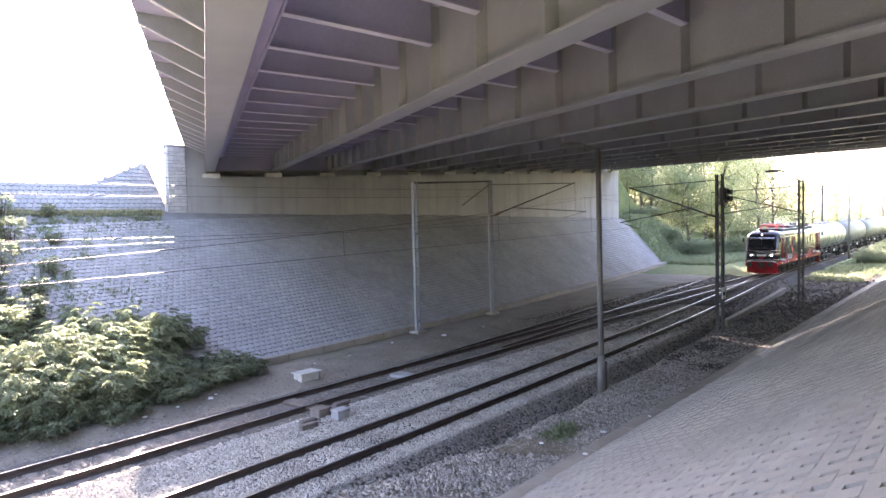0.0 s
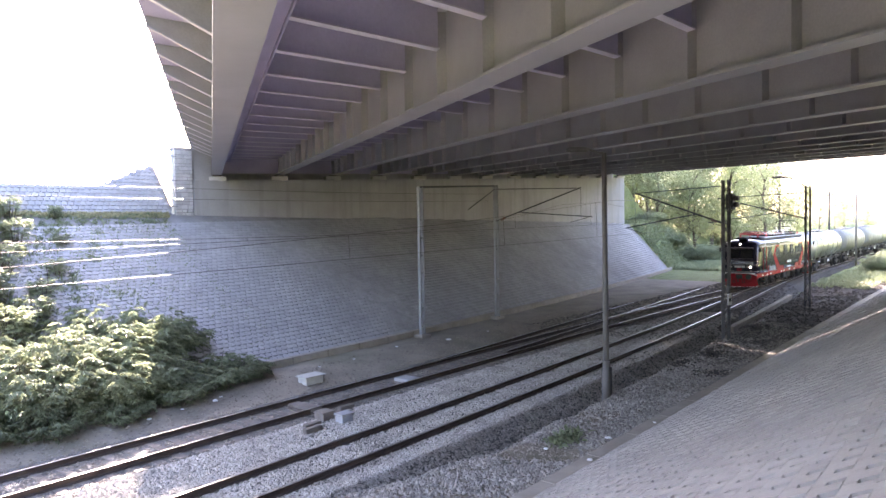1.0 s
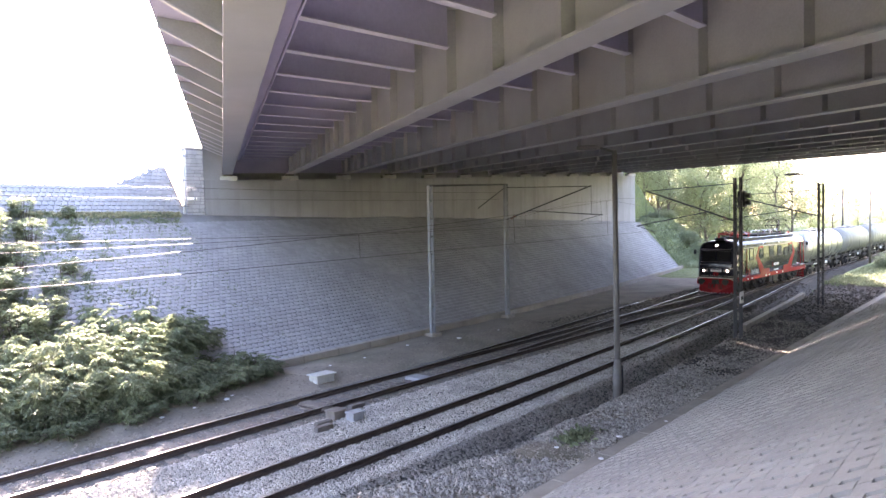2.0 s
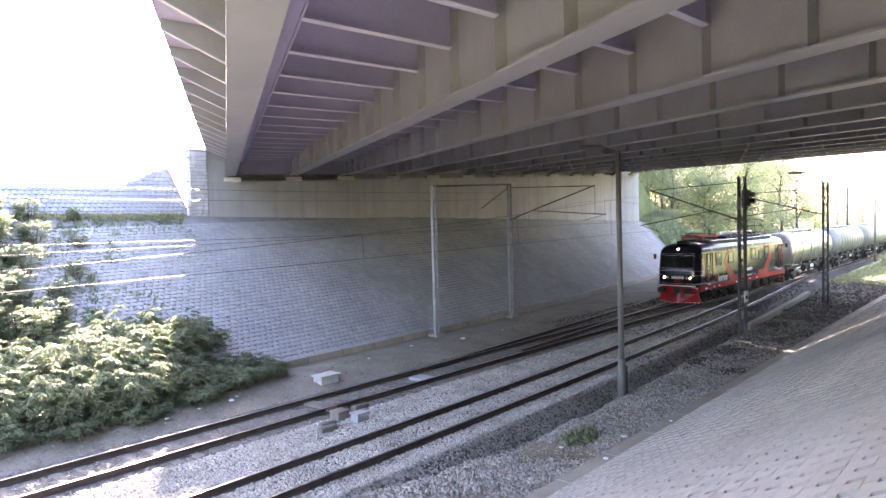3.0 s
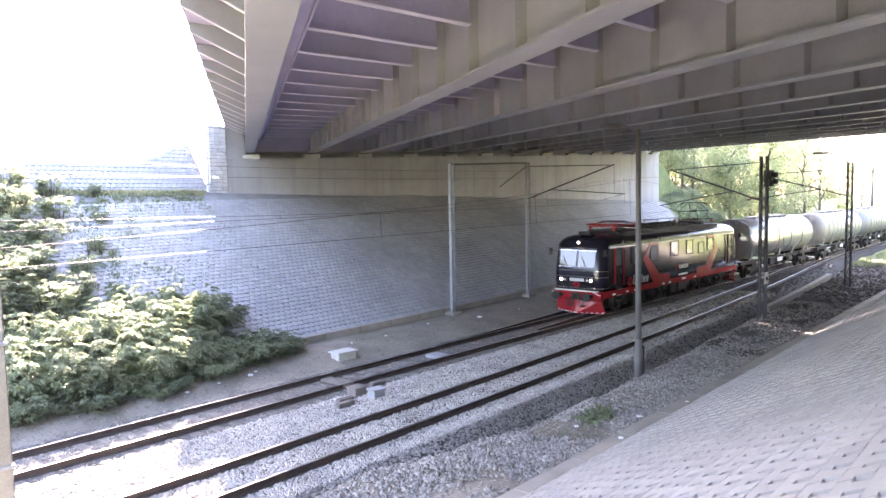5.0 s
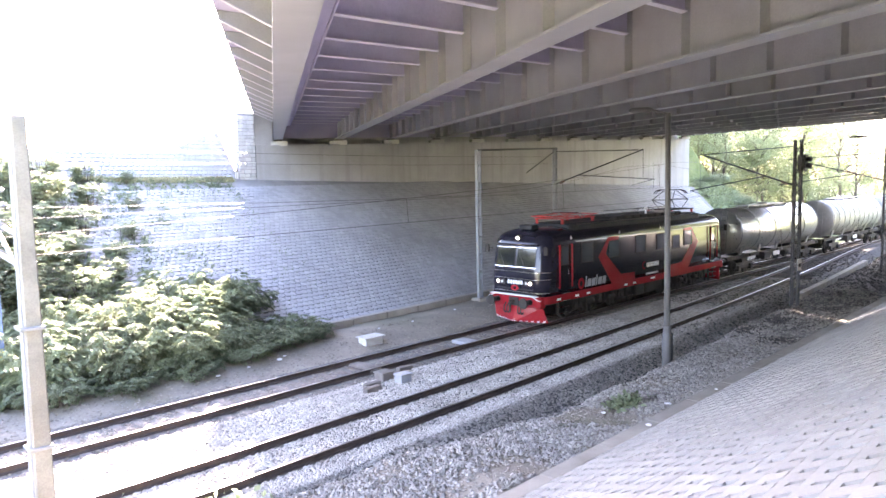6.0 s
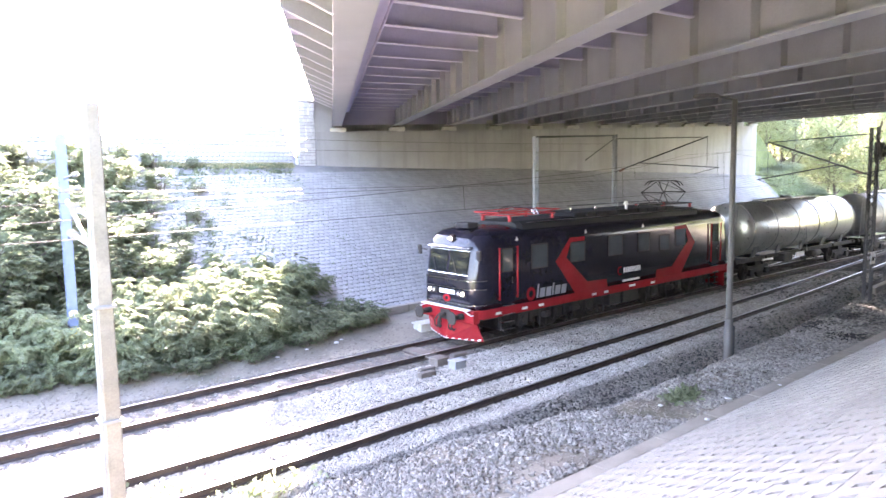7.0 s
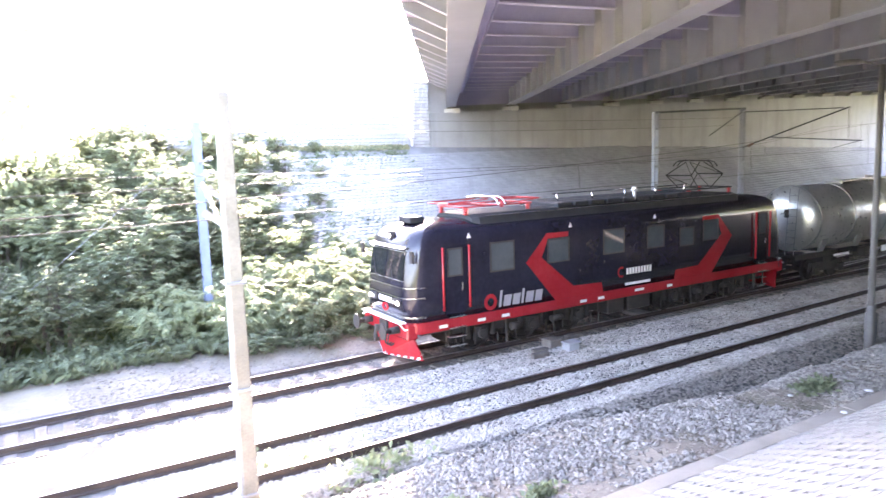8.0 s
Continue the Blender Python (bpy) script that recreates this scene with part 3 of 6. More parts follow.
def build_pantograph(parent, x, raised, m):
    p = empty("pantograph")
    p.parent = parent
    bm = bmesh.new()
    z = 4.42
    for y in (-0.75, 0.75):
        rod(bm, (x - 1.3, y, z), (x + 1.3, y, z), 0.026, seg=6)
    for dx in (-1.3, 0, 1.3):
        rod(bm, (x + dx, -0.75, z), (x + dx, 0.75, z), 0.026, seg=6)
    part("base_frame", bm, M[m], p)
    top = 5.5 if raised else 4.66
    kz = 4.95 if raised else 4.54
    reach = 0.95 if raised else 1.75
    for s in (-1, 1):
        bm = bmesh.new()
        for y in (-0.6, 0.6):
            rod(bm, (x + s * 0.35, y * 0.8, z), (x + s * reach, y, kz), 0.02, seg=6)
        rod(bm, (x + s * reach, -0.6, kz), (x + s * reach, 0.6, kz), 0.025, seg=6)
        rod(bm, (x + s * 0.35, -0.48, z), (x + s * reach, 0.6, kz), 0.014, seg=5)
        part("lower_arm", bm, M[m], p)
        bm = bmesh.new()
        for y in (-0.6, 0.6):
            rod(bm, (x + s * reach, y, kz), (x + s * 0.12, y * 0.55, top - 0.06), 0.022, seg=6)
        rod(bm, (x + s * reach, -0.6, kz), (x + s * 0.12, 0.33, top - 0.06), 0.012, seg=5)
        part("upper_arm", bm, M[m], p)
    bm = bmesh.new()
    for dx in (-0.13, 0.13):
        pts = [(-0.95, -0.22), (-0.8, -0.06), (-0.6, 0.0), (0.6, 0.0), (0.8, -0.06), (0.95, -0.22)]
        for (y0, z0), (y1, z1) in zip(pts, pts[1:]):
            rod(bm, (x + dx, y0, top + z0), (x + dx, y1, top + z1), 0.025, seg=6)
    part("collector_head", bm, M["under" if raised else "chrome"], p)
    for dx in (-1.2, 1.2):
        for y in (-0.7, 0.7):
            bm = bmesh.new()
            rod(bm, (x + dx, y, 4.18), (x + dx, y, z), 0.05, seg=10)
            for k in range(3):
                rod(bm, (x + dx, y, 4.21 + k * 0.07), (x + dx, y, 4.24 + k * 0.07), 0.1, 0.07, seg=12)
            part("insulator", bm, M["panto_red"], p)
    return p


def build_loco():
    root = tagged(empty("locomotive"), "black electric freight locomotive with red stripes, red plough and lit headlights", "locomotive")
    blk, red = M["black_paint"], M["red_paint"]
    # shell: rings stacked upwards, with a raked screen and a domed roof
    bm = bmesh.new()
    levels = [(1.30, 0.00, 1.475, 0.55), (1.9, 0.0, 1.475, 0.55), (2.3, 0.02, 1.475, 0.55), (2.45, 0.05, 1.475, 0.55), (3.35, 0.2, 1.46, 0.55), (3.6, 0.26, 1.43, 0.55),
              (3.78, 0.38, 1.34, 0.55), (3.92, 0.58, 1.18, 0.5), (4.02, 0.9, 0.92, 0.45), (4.07, 1.3, 0.55, 0.4), (4.09, 1.6, 0.3, 0.25)]
    loft(bm, [plan_ring(d, BODY - d, half, r, z) for z, d, half, r in levels], smooth=True)
    body = part("body", bm, blk, root, smooth=True)
    bm = bmesh.new()
    loft(bm, [plan_ring(0.02, BODY - 0.02, 1.5, 0.5, 0.97), plan_ring(0.0, BODY, 1.5, 0.5, 1.0), plan_ring(0.0, BODY, 1.5, 0.5, 1.29)])
    sill = part("sill_band", bm, red, root, "red painted sill band")
    # roof monitor with sloping shoulders and louvre boxes
    bm = bmesh.new()
    ring = [(-1.2, 3.86), (-1.12, 4.12), (-0.9, 4.22), (0.9, 4.22), (1.12, 4.12), (1.2, 3.86)]
    loft(bm, [[(x, y * k, 3.8 + (z - 3.8) * k) for y, z in ring] for x, k in ((2.5, 0.9), (2.7, 1), (15.0, 1), (15.2, 0.9))])
    part("roof_monitor", bm, M["roof"], root)
    x = 5.9
    while x < 12.6:
        bm = bmesh.new()
        box(bm, x, x + 0.62, -1.02, 1.02, 4.2, 4.36 if int(x * 2) % 3 else 4.43)
        bevelled(bm, 0.03)
        part("roof_hatch", bm, M["roof"], root)
        x += 0.74
    bm = bmesh.new()
    for y in (-1.15, 1.15):
        rod(bm, (2.9, y, 4.16), (15.0, y, 4.16), 0.02, seg=6)
    rod(bm, (6.2, -0.4, 4.62), (13.0, -0.4, 4.62), 0.025, seg=6)
    for k in range(5):
        rod(bm, (6.4 + k * 1.6, -0.4, 4.3), (6.4 + k * 1.6, -0.4, 4.62), 0.035, seg=8)
    part("roof_conductor", bm, M["chrome"], root)
    bm = bmesh.new()
    rod(bm, (9.6, -0.85, 4.25), (9.6, -0.85, 4.56), 0.06, seg=10)
    rod(bm, (9.6, -0.85, 4.56), (9.6, -0.85, 4.70), 0.13, 0.06, seg=12)
    part("roof_insulator", bm, M["white_mark"], root, "white porcelain insulator")
    bm = bmesh.new()
    box(bm, 0.75, 1.25, -0.35, 0.35, 4.03, 4.22)
    bevelled(bm, 0.03)
    part("roof_unit", bm, M["roof"], root)
    build_pantograph(root, 3.7, False, "panto_red")
    build_pantograph(root, 13.9, True, "under")
    for flip in (0, 1):
        sgn = -1 if flip == 0 else 1
        X = (lambda v: v) if flip == 0 else (lambda v: BODY - v)
        y = sgn * 1.476
        for mir in (0, 1):
            bm = bmesh.new()
            pts = [(v if mir == 0 else 18.45 - v, z) for v, z in CHEVRON]
            side_plate(bm, pts, y, 0.006)
            part("chevron_stripe", bm, red, root, "red chevron stripe")
        for x0, x1, z0, z1 in ((2.85, 3.68, 2.52, 3.34), (5.08, 5.9, 2.55, 3.24), (7.5, 8.4, 2.58, 3.34), (9.6, 10.4, 2.58, 3.3), (11.3, 12.0, 2.5, 3.1), (12.6, 13.4, 2.58, 3.28)):
            window_unit(root, x0, x1, z0, z1, y)
        for xd in (1.2, BODY - 1.95):
            bm = bmesh.new()
            box(bm, xd, xd + 0.72, min(y, y + sgn * 0.014), max(y, y + sgn * 0.014), 1.42, 3.42)
            door = part("door", bm, blk, root)
            window_unit(door, xd + 0.13, xd + 0.57, 2.56, 3.3, y + sgn * 0.014)
            bm = bmesh.new()
            box(bm, xd + 0.56, xd + 0.6, min(y, y + sgn * 0.05), max(y, y + sgn * 0.05), 2.1, 2.32)
            part("door_handle", bm, M["chrome"], door)
            for xr in (xd - 0.09, xd + 0.82):
                bm = bmesh.new()
                rod(bm, (xr, y + sgn * 0.07, 1.55), (xr, y + sgn * 0.07, 3.4), 0.034, seg=8)
                for z in (1.6, 2.5, 3.35):
                    rod(bm, (xr, y, z), (xr, y + sgn * 0.07, z), 0.014, seg=6)
                part("handrail", bm, red, root, "red handrail")
            for z in (0.45, 0.72, 0.99, 1.31):
                bm = bmesh.new()
                box(bm, xd + 0.08, xd + 0.66, min(sgn * 1.3, sgn * 1.56), max(sgn * 1.3, sgn * 1.56), z, z + 0.03)
                part("step", bm, M["chrome"], root)
            for xs in (xd + 0.06, xd + 0.68):
                bm = bmesh.new()
                box(bm, xs - 0.02, xs + 0.02, min(sgn * 1.34, sgn * 1.38), max(sgn * 1.34, sgn * 1.38), 0.42, 1.0)
                part("step_bracket", bm, M["under"], root)
        # operator markings as plain shapes
        bm = bmesh.new()
        seg = 20
        rr = [[(2.80 + rad * math.cos(2 * math.pi * k / seg), y + sgn * dy, 1.57 + rad * 1.1 * math.sin(2 * math.pi * k / seg)) for k in range(seg)] for rad, dy in ((0.12, 0), (0.12, 0.006), (0.23, 0.006), (0.23, 0))]
        loft(bm, rr, caps=False)
        part("emblem_ring", bm, red, root)
        xx = 3.10
        for wd, h in ((0.09, 0.5), (0.28, 0.34), (0.28, 0.34), (0.09, 0.46), (0.3, 0.34), (0.28, 0.34)):
            bm = bmesh.new()
            side_plate(bm, [(xx, 1.38), (xx + wd, 1.38), (xx + wd + 0.07, 1.38 + h), (xx + 0.07, 1.38 + h)], y)
            part("marking_bar", bm, M["grey_mark"], root)
            xx += wd + 0.07
        for k in range(9):
            bm = bmesh.new()
            x0 = 8.56 + k * 0.142
            side_plate(bm, [(x0, 1.74), (x0 + 0.1, 1.74), (x0 + 0.1, 1.96), (x0, 1.96)], y)
            part("marking_bar", bm, M["white_mark"], root)
        bm = bmesh.new()
        rr = [[(8.32 + rad * math.cos(radians(60 + 240 * k / 14)), y + sgn * dy, 1.85 + rad * math.sin(radians(60 + 240 * k / 14))) for k in range(15)] for rad, dy in ((0.12, 0.006), (0.19, 0.006))]
        loft(bm, rr, closed=False, caps=False)
        part("emblem_arc", bm, red, root)
        for x0, x1, z in ((8.5, 9.75, 1.36), (8.95, 9.4, 1.1)):
            bm = bmesh.new()
            side_plate(bm, [(x0, z), (x1, z), (x1, z + 0.09), (x0, z + 0.09)], sgn * (1.502 if z < 1.3 else 1.476))
            part("marking_bar", bm, M["white_mark"], root)
        for x0 in (2.0, 5.95, 9.9):
            bm = bmesh.new()
            side_plate(bm, [(x0, 3.62 - 0.04), (x0 + 0.16, 3.62 - 0.04), (x0 + 0.08, 3.74)], sgn * 1.445)
            part("warning_triangle", bm, M["white_mark"], root)
        for x0 in (0.95, 2.3, 3.2, 6.4, 7.2, 10.6):
            bm = bmesh.new()
            side_plate(bm, [(x0, 1.05), (x0 + 0.28, 1.05), (x0 + 0.28, 1.14), (x0, 1.14)], sgn * 1.502)
            part("marking_bar", bm, M["white_mark"], root)
    # both fronts
    for end in (0, 1):
        d = -1 if end == 0 else 1
        fx = (lambda v: v) if end == 0 else (lambda v: BODY - v)

        def fbox(bm, x0, x1, y0, y1, z0, z1):
            box(bm, min(fx(x0), fx(x1)), max(fx(x0), fx(x1)), y0, y1, z0, z1)

        for y0, y1 in ((-1.02, -0.06), (0.06, 1.02)):
            bm = bmesh.new()
            hexa(bm, [(fx(0.03), y0, 2.5), (fx(0.03), y1, 2.5), (fx(0.12), y1, 2.5), (fx(0.12), y0, 2.5),
                      (fx(0.17), y0, 3.3), (fx(0.17), y1, 3.3), (fx(0.27), y1, 3.3), (fx(0.27), y0, 3.3)])
            ws = part("windscreen", bm, M["screen"], root)
            bm = bmesh.new()
            hexa(bm, [(fx(0.02), y0 - 0.05, 2.47), (fx(0.02), y1 + 0.05, 2.47), (fx(0.1), y1 + 0.05, 2.47), (fx(0.1), y0 - 0.05, 2.47),
                      (fx(0.03), y0 - 0.05, 2.5), (fx(0.03), y1 + 0.05, 2.5), (fx(0.1), y1 + 0.05, 2.5), (fx(0.1), y0 - 0.05, 2.5)])
            part("lower_frame", bm, M["chrome"], ws)
            bm = bmesh.new()
            hexa(bm, [(fx(0.15), y0 - 0.05, 3.3), (fx(0.15), y1 + 0.05, 3.3), (fx(0.27), y1 + 0.05, 3.3), (fx(0.27), y0 - 0.05, 3.3),
                      (fx(0.155), y0 - 0.05, 3.325), (fx(0.155), y1 + 0.05, 3.325), (fx(0.27), y1 + 0.05, 3.325), (fx(0.27), y0 - 0.05, 3.325)])
            part("upper_frame", bm, M["chrome"], ws)
            bm = bmesh.new()
            ym = (y0 + y1) / 2
            rod(bm, (fx(0.0), ym, 2.46), (fx(0.085), ym + 0.3, 3.0), 0.012, seg=5)
            part("wiper", bm, M["under"], ws)
        bm = bmesh.new()
        hexa(bm, [(fx(0.07), -1.1, 3.4), (fx(0.07), 1.1, 3.4), (fx(0.3), 1.1, 3.43), (fx(0.3), -1.1, 3.43),
                  (fx(0.1), -1.1, 3.43), (fx(0.1), 1.1, 3.43), (fx(0.3), 1.1, 3.47), (fx(0.3), -1.1, 3.47)])
        part("sun_visor", bm, M["chrome"], root, "bright metal visor over the screens")
        bm = bmesh.new()
        fbox(bm, -0.2, 0.02, -1.25, 1.25, 1.29, 1.33)
        bevelled(bm, 0.01)
        part("footboard", bm, M["white_mark"], root, "pale footboard along the nose")
        for z, t in ((2.28, 0.035), (1.98, 0.035), (1.42, 0.05)):
            bm = bmesh.new()
            ring = plan_ring(-0.018, BODY + 0.018, 1.487, 0.56, z, 6)
            lim = 0.9
            pts = [p for p in ring if (p[0] < lim if end == 0 else p[0] > BODY - lim)]
            pts.sort(key=lambda p: p[1])
            a = [bm.verts.new(p) for p in pts]
            b = [bm.verts.new((p[0], p[1], p[2] + t)) for p in pts]
            for i in range(len(a) - 1):
                bm.faces.new([a[i], a[i + 1], b[i + 1], b[i]])
            bmesh.ops.solidify(bm, geom=list(bm.faces), thickness=0.01)
            part("moulding", bm, M["chrome"], root, "bright metal moulding")
        for y0 in (-0.76, 0.76):
            bm = bmesh.new()
            fbox(bm, -0.05, 0.04, y0 - 0.24, y0 + 0.24, 1.72, 1.94)
            bevelled(bm, 0.03)
            cl = part("headlight", bm, M["under"], root)
            for dy, k in ((-0.11, "lamp_on" if end == 0 else "lamp_off"), (0.11, "lamp_off")):
                bm = bmesh.new()
                rod(bm, (fx(-0.05), y0 + dy * (1 if y0 < 0 else -1), 1.83), (fx(-0.075), y0 + dy * (1 if y0 < 0 else -1), 1.83), 0.055, 0.046, seg=16)
                part("lens", bm, M[k], cl)
        bm = bmesh.new()
        rod(bm, (fx(0.22), 0, 3.7), (fx(0.42), 0, 3.7), 0.13, seg=16)
        top = part("roof_headlight", bm, M["under"], root)
        bm = bmesh.new()
        rod(bm, (fx(0.205), 0, 3.7), (fx(0.22), 0, 3.7), 0.05, seg=16)
        part("lens", bm, M["lamp_on" if end == 0 else "lamp_off"], top)
        for k in range(6):
            bm = bmesh.new()
            fbox(bm, -0.012, 0.005, -0.42 + k * 0.14, -0.32 + k * 0.14, 1.76, 1.92)
            part("number_bar", bm, M["white_mark"], root)
        bm = bmesh.new()
        rr = [[(fx(v), rad * 0.2 * math.sin(2 * math.pi * k / 18), 1.60 + rad * 0.13 * math.cos(2 * math.pi * k / 18)) for k in range(18)] for rad, v in ((0.45, 0.002), (0.45, -0.014), (1, -0.014), (1, 0.002))]
        loft(bm, rr, caps=False)
        part("front_emblem", bm, red, root)
        bm = bmesh.new()
        fbox(bm, -0.05, 0.3, -1.4, 1.4, 0.82, 1.28)
        bevelled(bm, 0.04)
        part("buffer_beam", bm, red, root)
        for y0 in (-1, 1):
            bm = bmesh.new()
            rod(bm, (fx(-0.12), y0 * 1.38, 1.15), (fx(-0.12), y0 * 0.85, 1.34), 0.02, seg=6)
            rod(bm, (fx(-0.12), y0 * 1.38, 1.15), (fx(-0.02), y0 * 1.38, 1.15), 0.02, seg=6)
            part("shunter_rail", bm, M["white_mark"], root)
        for y0 in (-0.875, 0.875):
            build_buffer(root, fx(0.02), y0, 1.06, d)
        bm = bmesh.new()
        rod(bm, (fx(0), 0, 1.05), (fx(-0.35), 0, 1.0), 0.07, seg=8)
        rod(bm, (fx(-0.33), 0, 1.1), (fx(-0.36), 0, 0.6), 0.05, seg=8)
        fbox(bm, -0.1, 0.05, -0.25, 0.25, 0.85, 1.2)
        part("coupling", bm, M["under"], root)
        for y0 in (-0.45, -0.3, 0.3, 0.45):
            bm = bmesh.new()
            pts = [(-0.02, 0.95), (-0.18, 0.8), (-0.2, 0.6), (-0.1, 0.5), (0.0, 0.56)]
            for (xa, za), (xb, zb) in zip(pts, pts[1:]):
                rod(bm, (fx(xa), y0, za), (fx(xb), y0, zb), 0.025, seg=6)
            part("brake_hose", bm, M["under"], root)
        # plough: two blades swept back from the middle
        for s in (-1, 1):
            bm = bmesh.new()
            hexa(bm, [(fx(-0.12), 0, 0.16), (fx(0.42), s * 1.42, 0.16), (fx(0.46), s * 1.42, 0.16), (fx(-0.06), 0, 0.16),
                      (fx(0.02), 0, 0.82), (fx(0.2), s * 1.3, 0.82), (fx(0.25), s * 1.3, 0.82), (fx(0.08), 0, 0.82)])
            pl = part("plough_blade", bm, red, root, "red plough blade with white-striped lower edge")
            for k in range(6):
                bm = bmesh.new()
                f0, f1 = (k + 0.1) / 6, (k + 0.55) / 6
                P = lambda f, z: (fx(-0.135 + 0.54 * f + (z - 0.16) * (0.21 - 0.54 * f * 0.6)), s * 1.42 * f, z)
                hexa(bm, [P(f0, 0.17), P(f1, 0.17), (P(f1, 0.17)[0] - d * 0.02, P(f1, 0)[1], 0.17), (P(f0, 0.17)[0] - d * 0.02, P(f0, 0)[1], 0.17),
                          P(f0 + 0.06, 0.33), P(f1 + 0.06, 0.33), (P(f1 + 0.06, 0.33)[0] - d * 0.02, P(f1 + 0.06, 0)[1], 0.33), (P(f0 + 0.06, 0.33)[0] - d * 0.02, P(f0 + 0.06, 0)[1], 0.33)])
                part("stripe", bm, M["white_mark"], pl)
        for y0 in (-1.46, 1.46):
            bm = bmesh.new()
            rod(bm, (fx(0.3), y0 * 0.97, 3.2), (fx(0.1), y0 * 1.08, 3.25), 0.015, seg=6)
            fbox(bm, 0.05, 0.12, y0 * 1.08 - 0.08, y0 * 1.08 + 0.08, 3.05, 3.38)
            part("mirror", bm, M["under"], root)
    # running gear
    wheels = []
    for c in (4.55, 13.2):
        bm = bmesh.new()
        for s in (-1, 1):
            box(bm, c - 3.0, c + 3.0, s * 1.12 - 0.06, s * 1.12 + 0.06, 0.62, 0.86)
            for k in (-1.95, 0, 1.95):
                box(bm, c + k - 0.24, c + k + 0.24, s * 1.2 - 0.08, s * 1.2 + 0.08, 0.4, 0.84)
                rod(bm, (c + k - 0.45, s * 1.2, 0.5), (c + k - 0.45, s * 1.2, 0.95), 0.09, seg=10)
                rod(bm, (c + k + 0.45, s * 1.2, 0.5), (c + k + 0.45, s * 1.2, 0.95), 0.09, seg=10)
        box(bm, c - 0.4, c + 0.4, -1.1, 1.1, 0.5, 0.98)
        part("bogie_frame", bm, M["under"], root)
        for k in (-1.95, 0, 1.95):
            wheels.append(wheelset(root, c + k, 0.625))
        for s in (-1, 1):
            for a, b, q in ((-0.9, -0.55, 0.12), (0.75, 1.2, 0.1)):
                bm = bmesh.new()
                rod(bm, (c + a, s * 1.32, 0.66), (c + b, s * 1.32, 0.66), q, seg=12)
                part("brake_cylinder", bm, M["under"], root)
    bm = bmesh.new()
    for x0, x1 in ((7.8, 8.6), (8.75, 9.9)):
        box(bm, x0, x1, -1.35, 1.35, 0.42, 0.98)
    bevelled(bm, 0.04)
    part("equipment_box", bm, M["under"], root)
    bm = bmesh.new()
    box(bm, 0.5, BODY - 0.5, -1.2, 1.2, 0.84, 0.98)
    part("underframe", bm, M["under"], root)
    for c in (4.55, 13.2):
        for k in (-1.95, 0, 1.95):
            # dark box added between the wheels to stop light passing under the frame
            bm = bmesh.new()
            box(bm, c + k - 0.75, c + k + 0.75, -0.6, 0.6, 0.2, 0.84)
            bevelled(bm, 0.08)
            part("underframe_light_stop", bm, M["under"], root)
            for sgn in (-1, 1):
                bm = bmesh.new()
                rod(bm, (c + k, sgn * 1.26, 0.62), (c + k, sgn * 1.36, 0.62), 0.17, 0.14, seg=14)
                part("axle_box", bm, M["under"], root)
                for o in (-0.62, 0.62):
                    bm = bmesh.new()
                    rod(bm, (c + k + o, sgn * 1.22, 0.25), (c + k + o, sgn * 1.22, 0.62), 0.03, seg=6)
                    box(bm, c + k + o - 0.06, c + k + o + 0.06, sgn * 0.8 - 0.06, sgn * 0.8 + 0.06, 0.3, 0.85)
                    part("brake_rigging", bm, M["under"], root)
            bm = bmesh.new()
            rod(bm, (c + k + 0.9, -1.3, 0.2), (c + k + 0.9, -1.3, 0.95), 0.035, seg=6)
            part("sand_pipe", bm, M["under"], root)
    return root, wheels


# ---------------------------------------------------------------- tank wagon
WAGON_LEN = 17.0


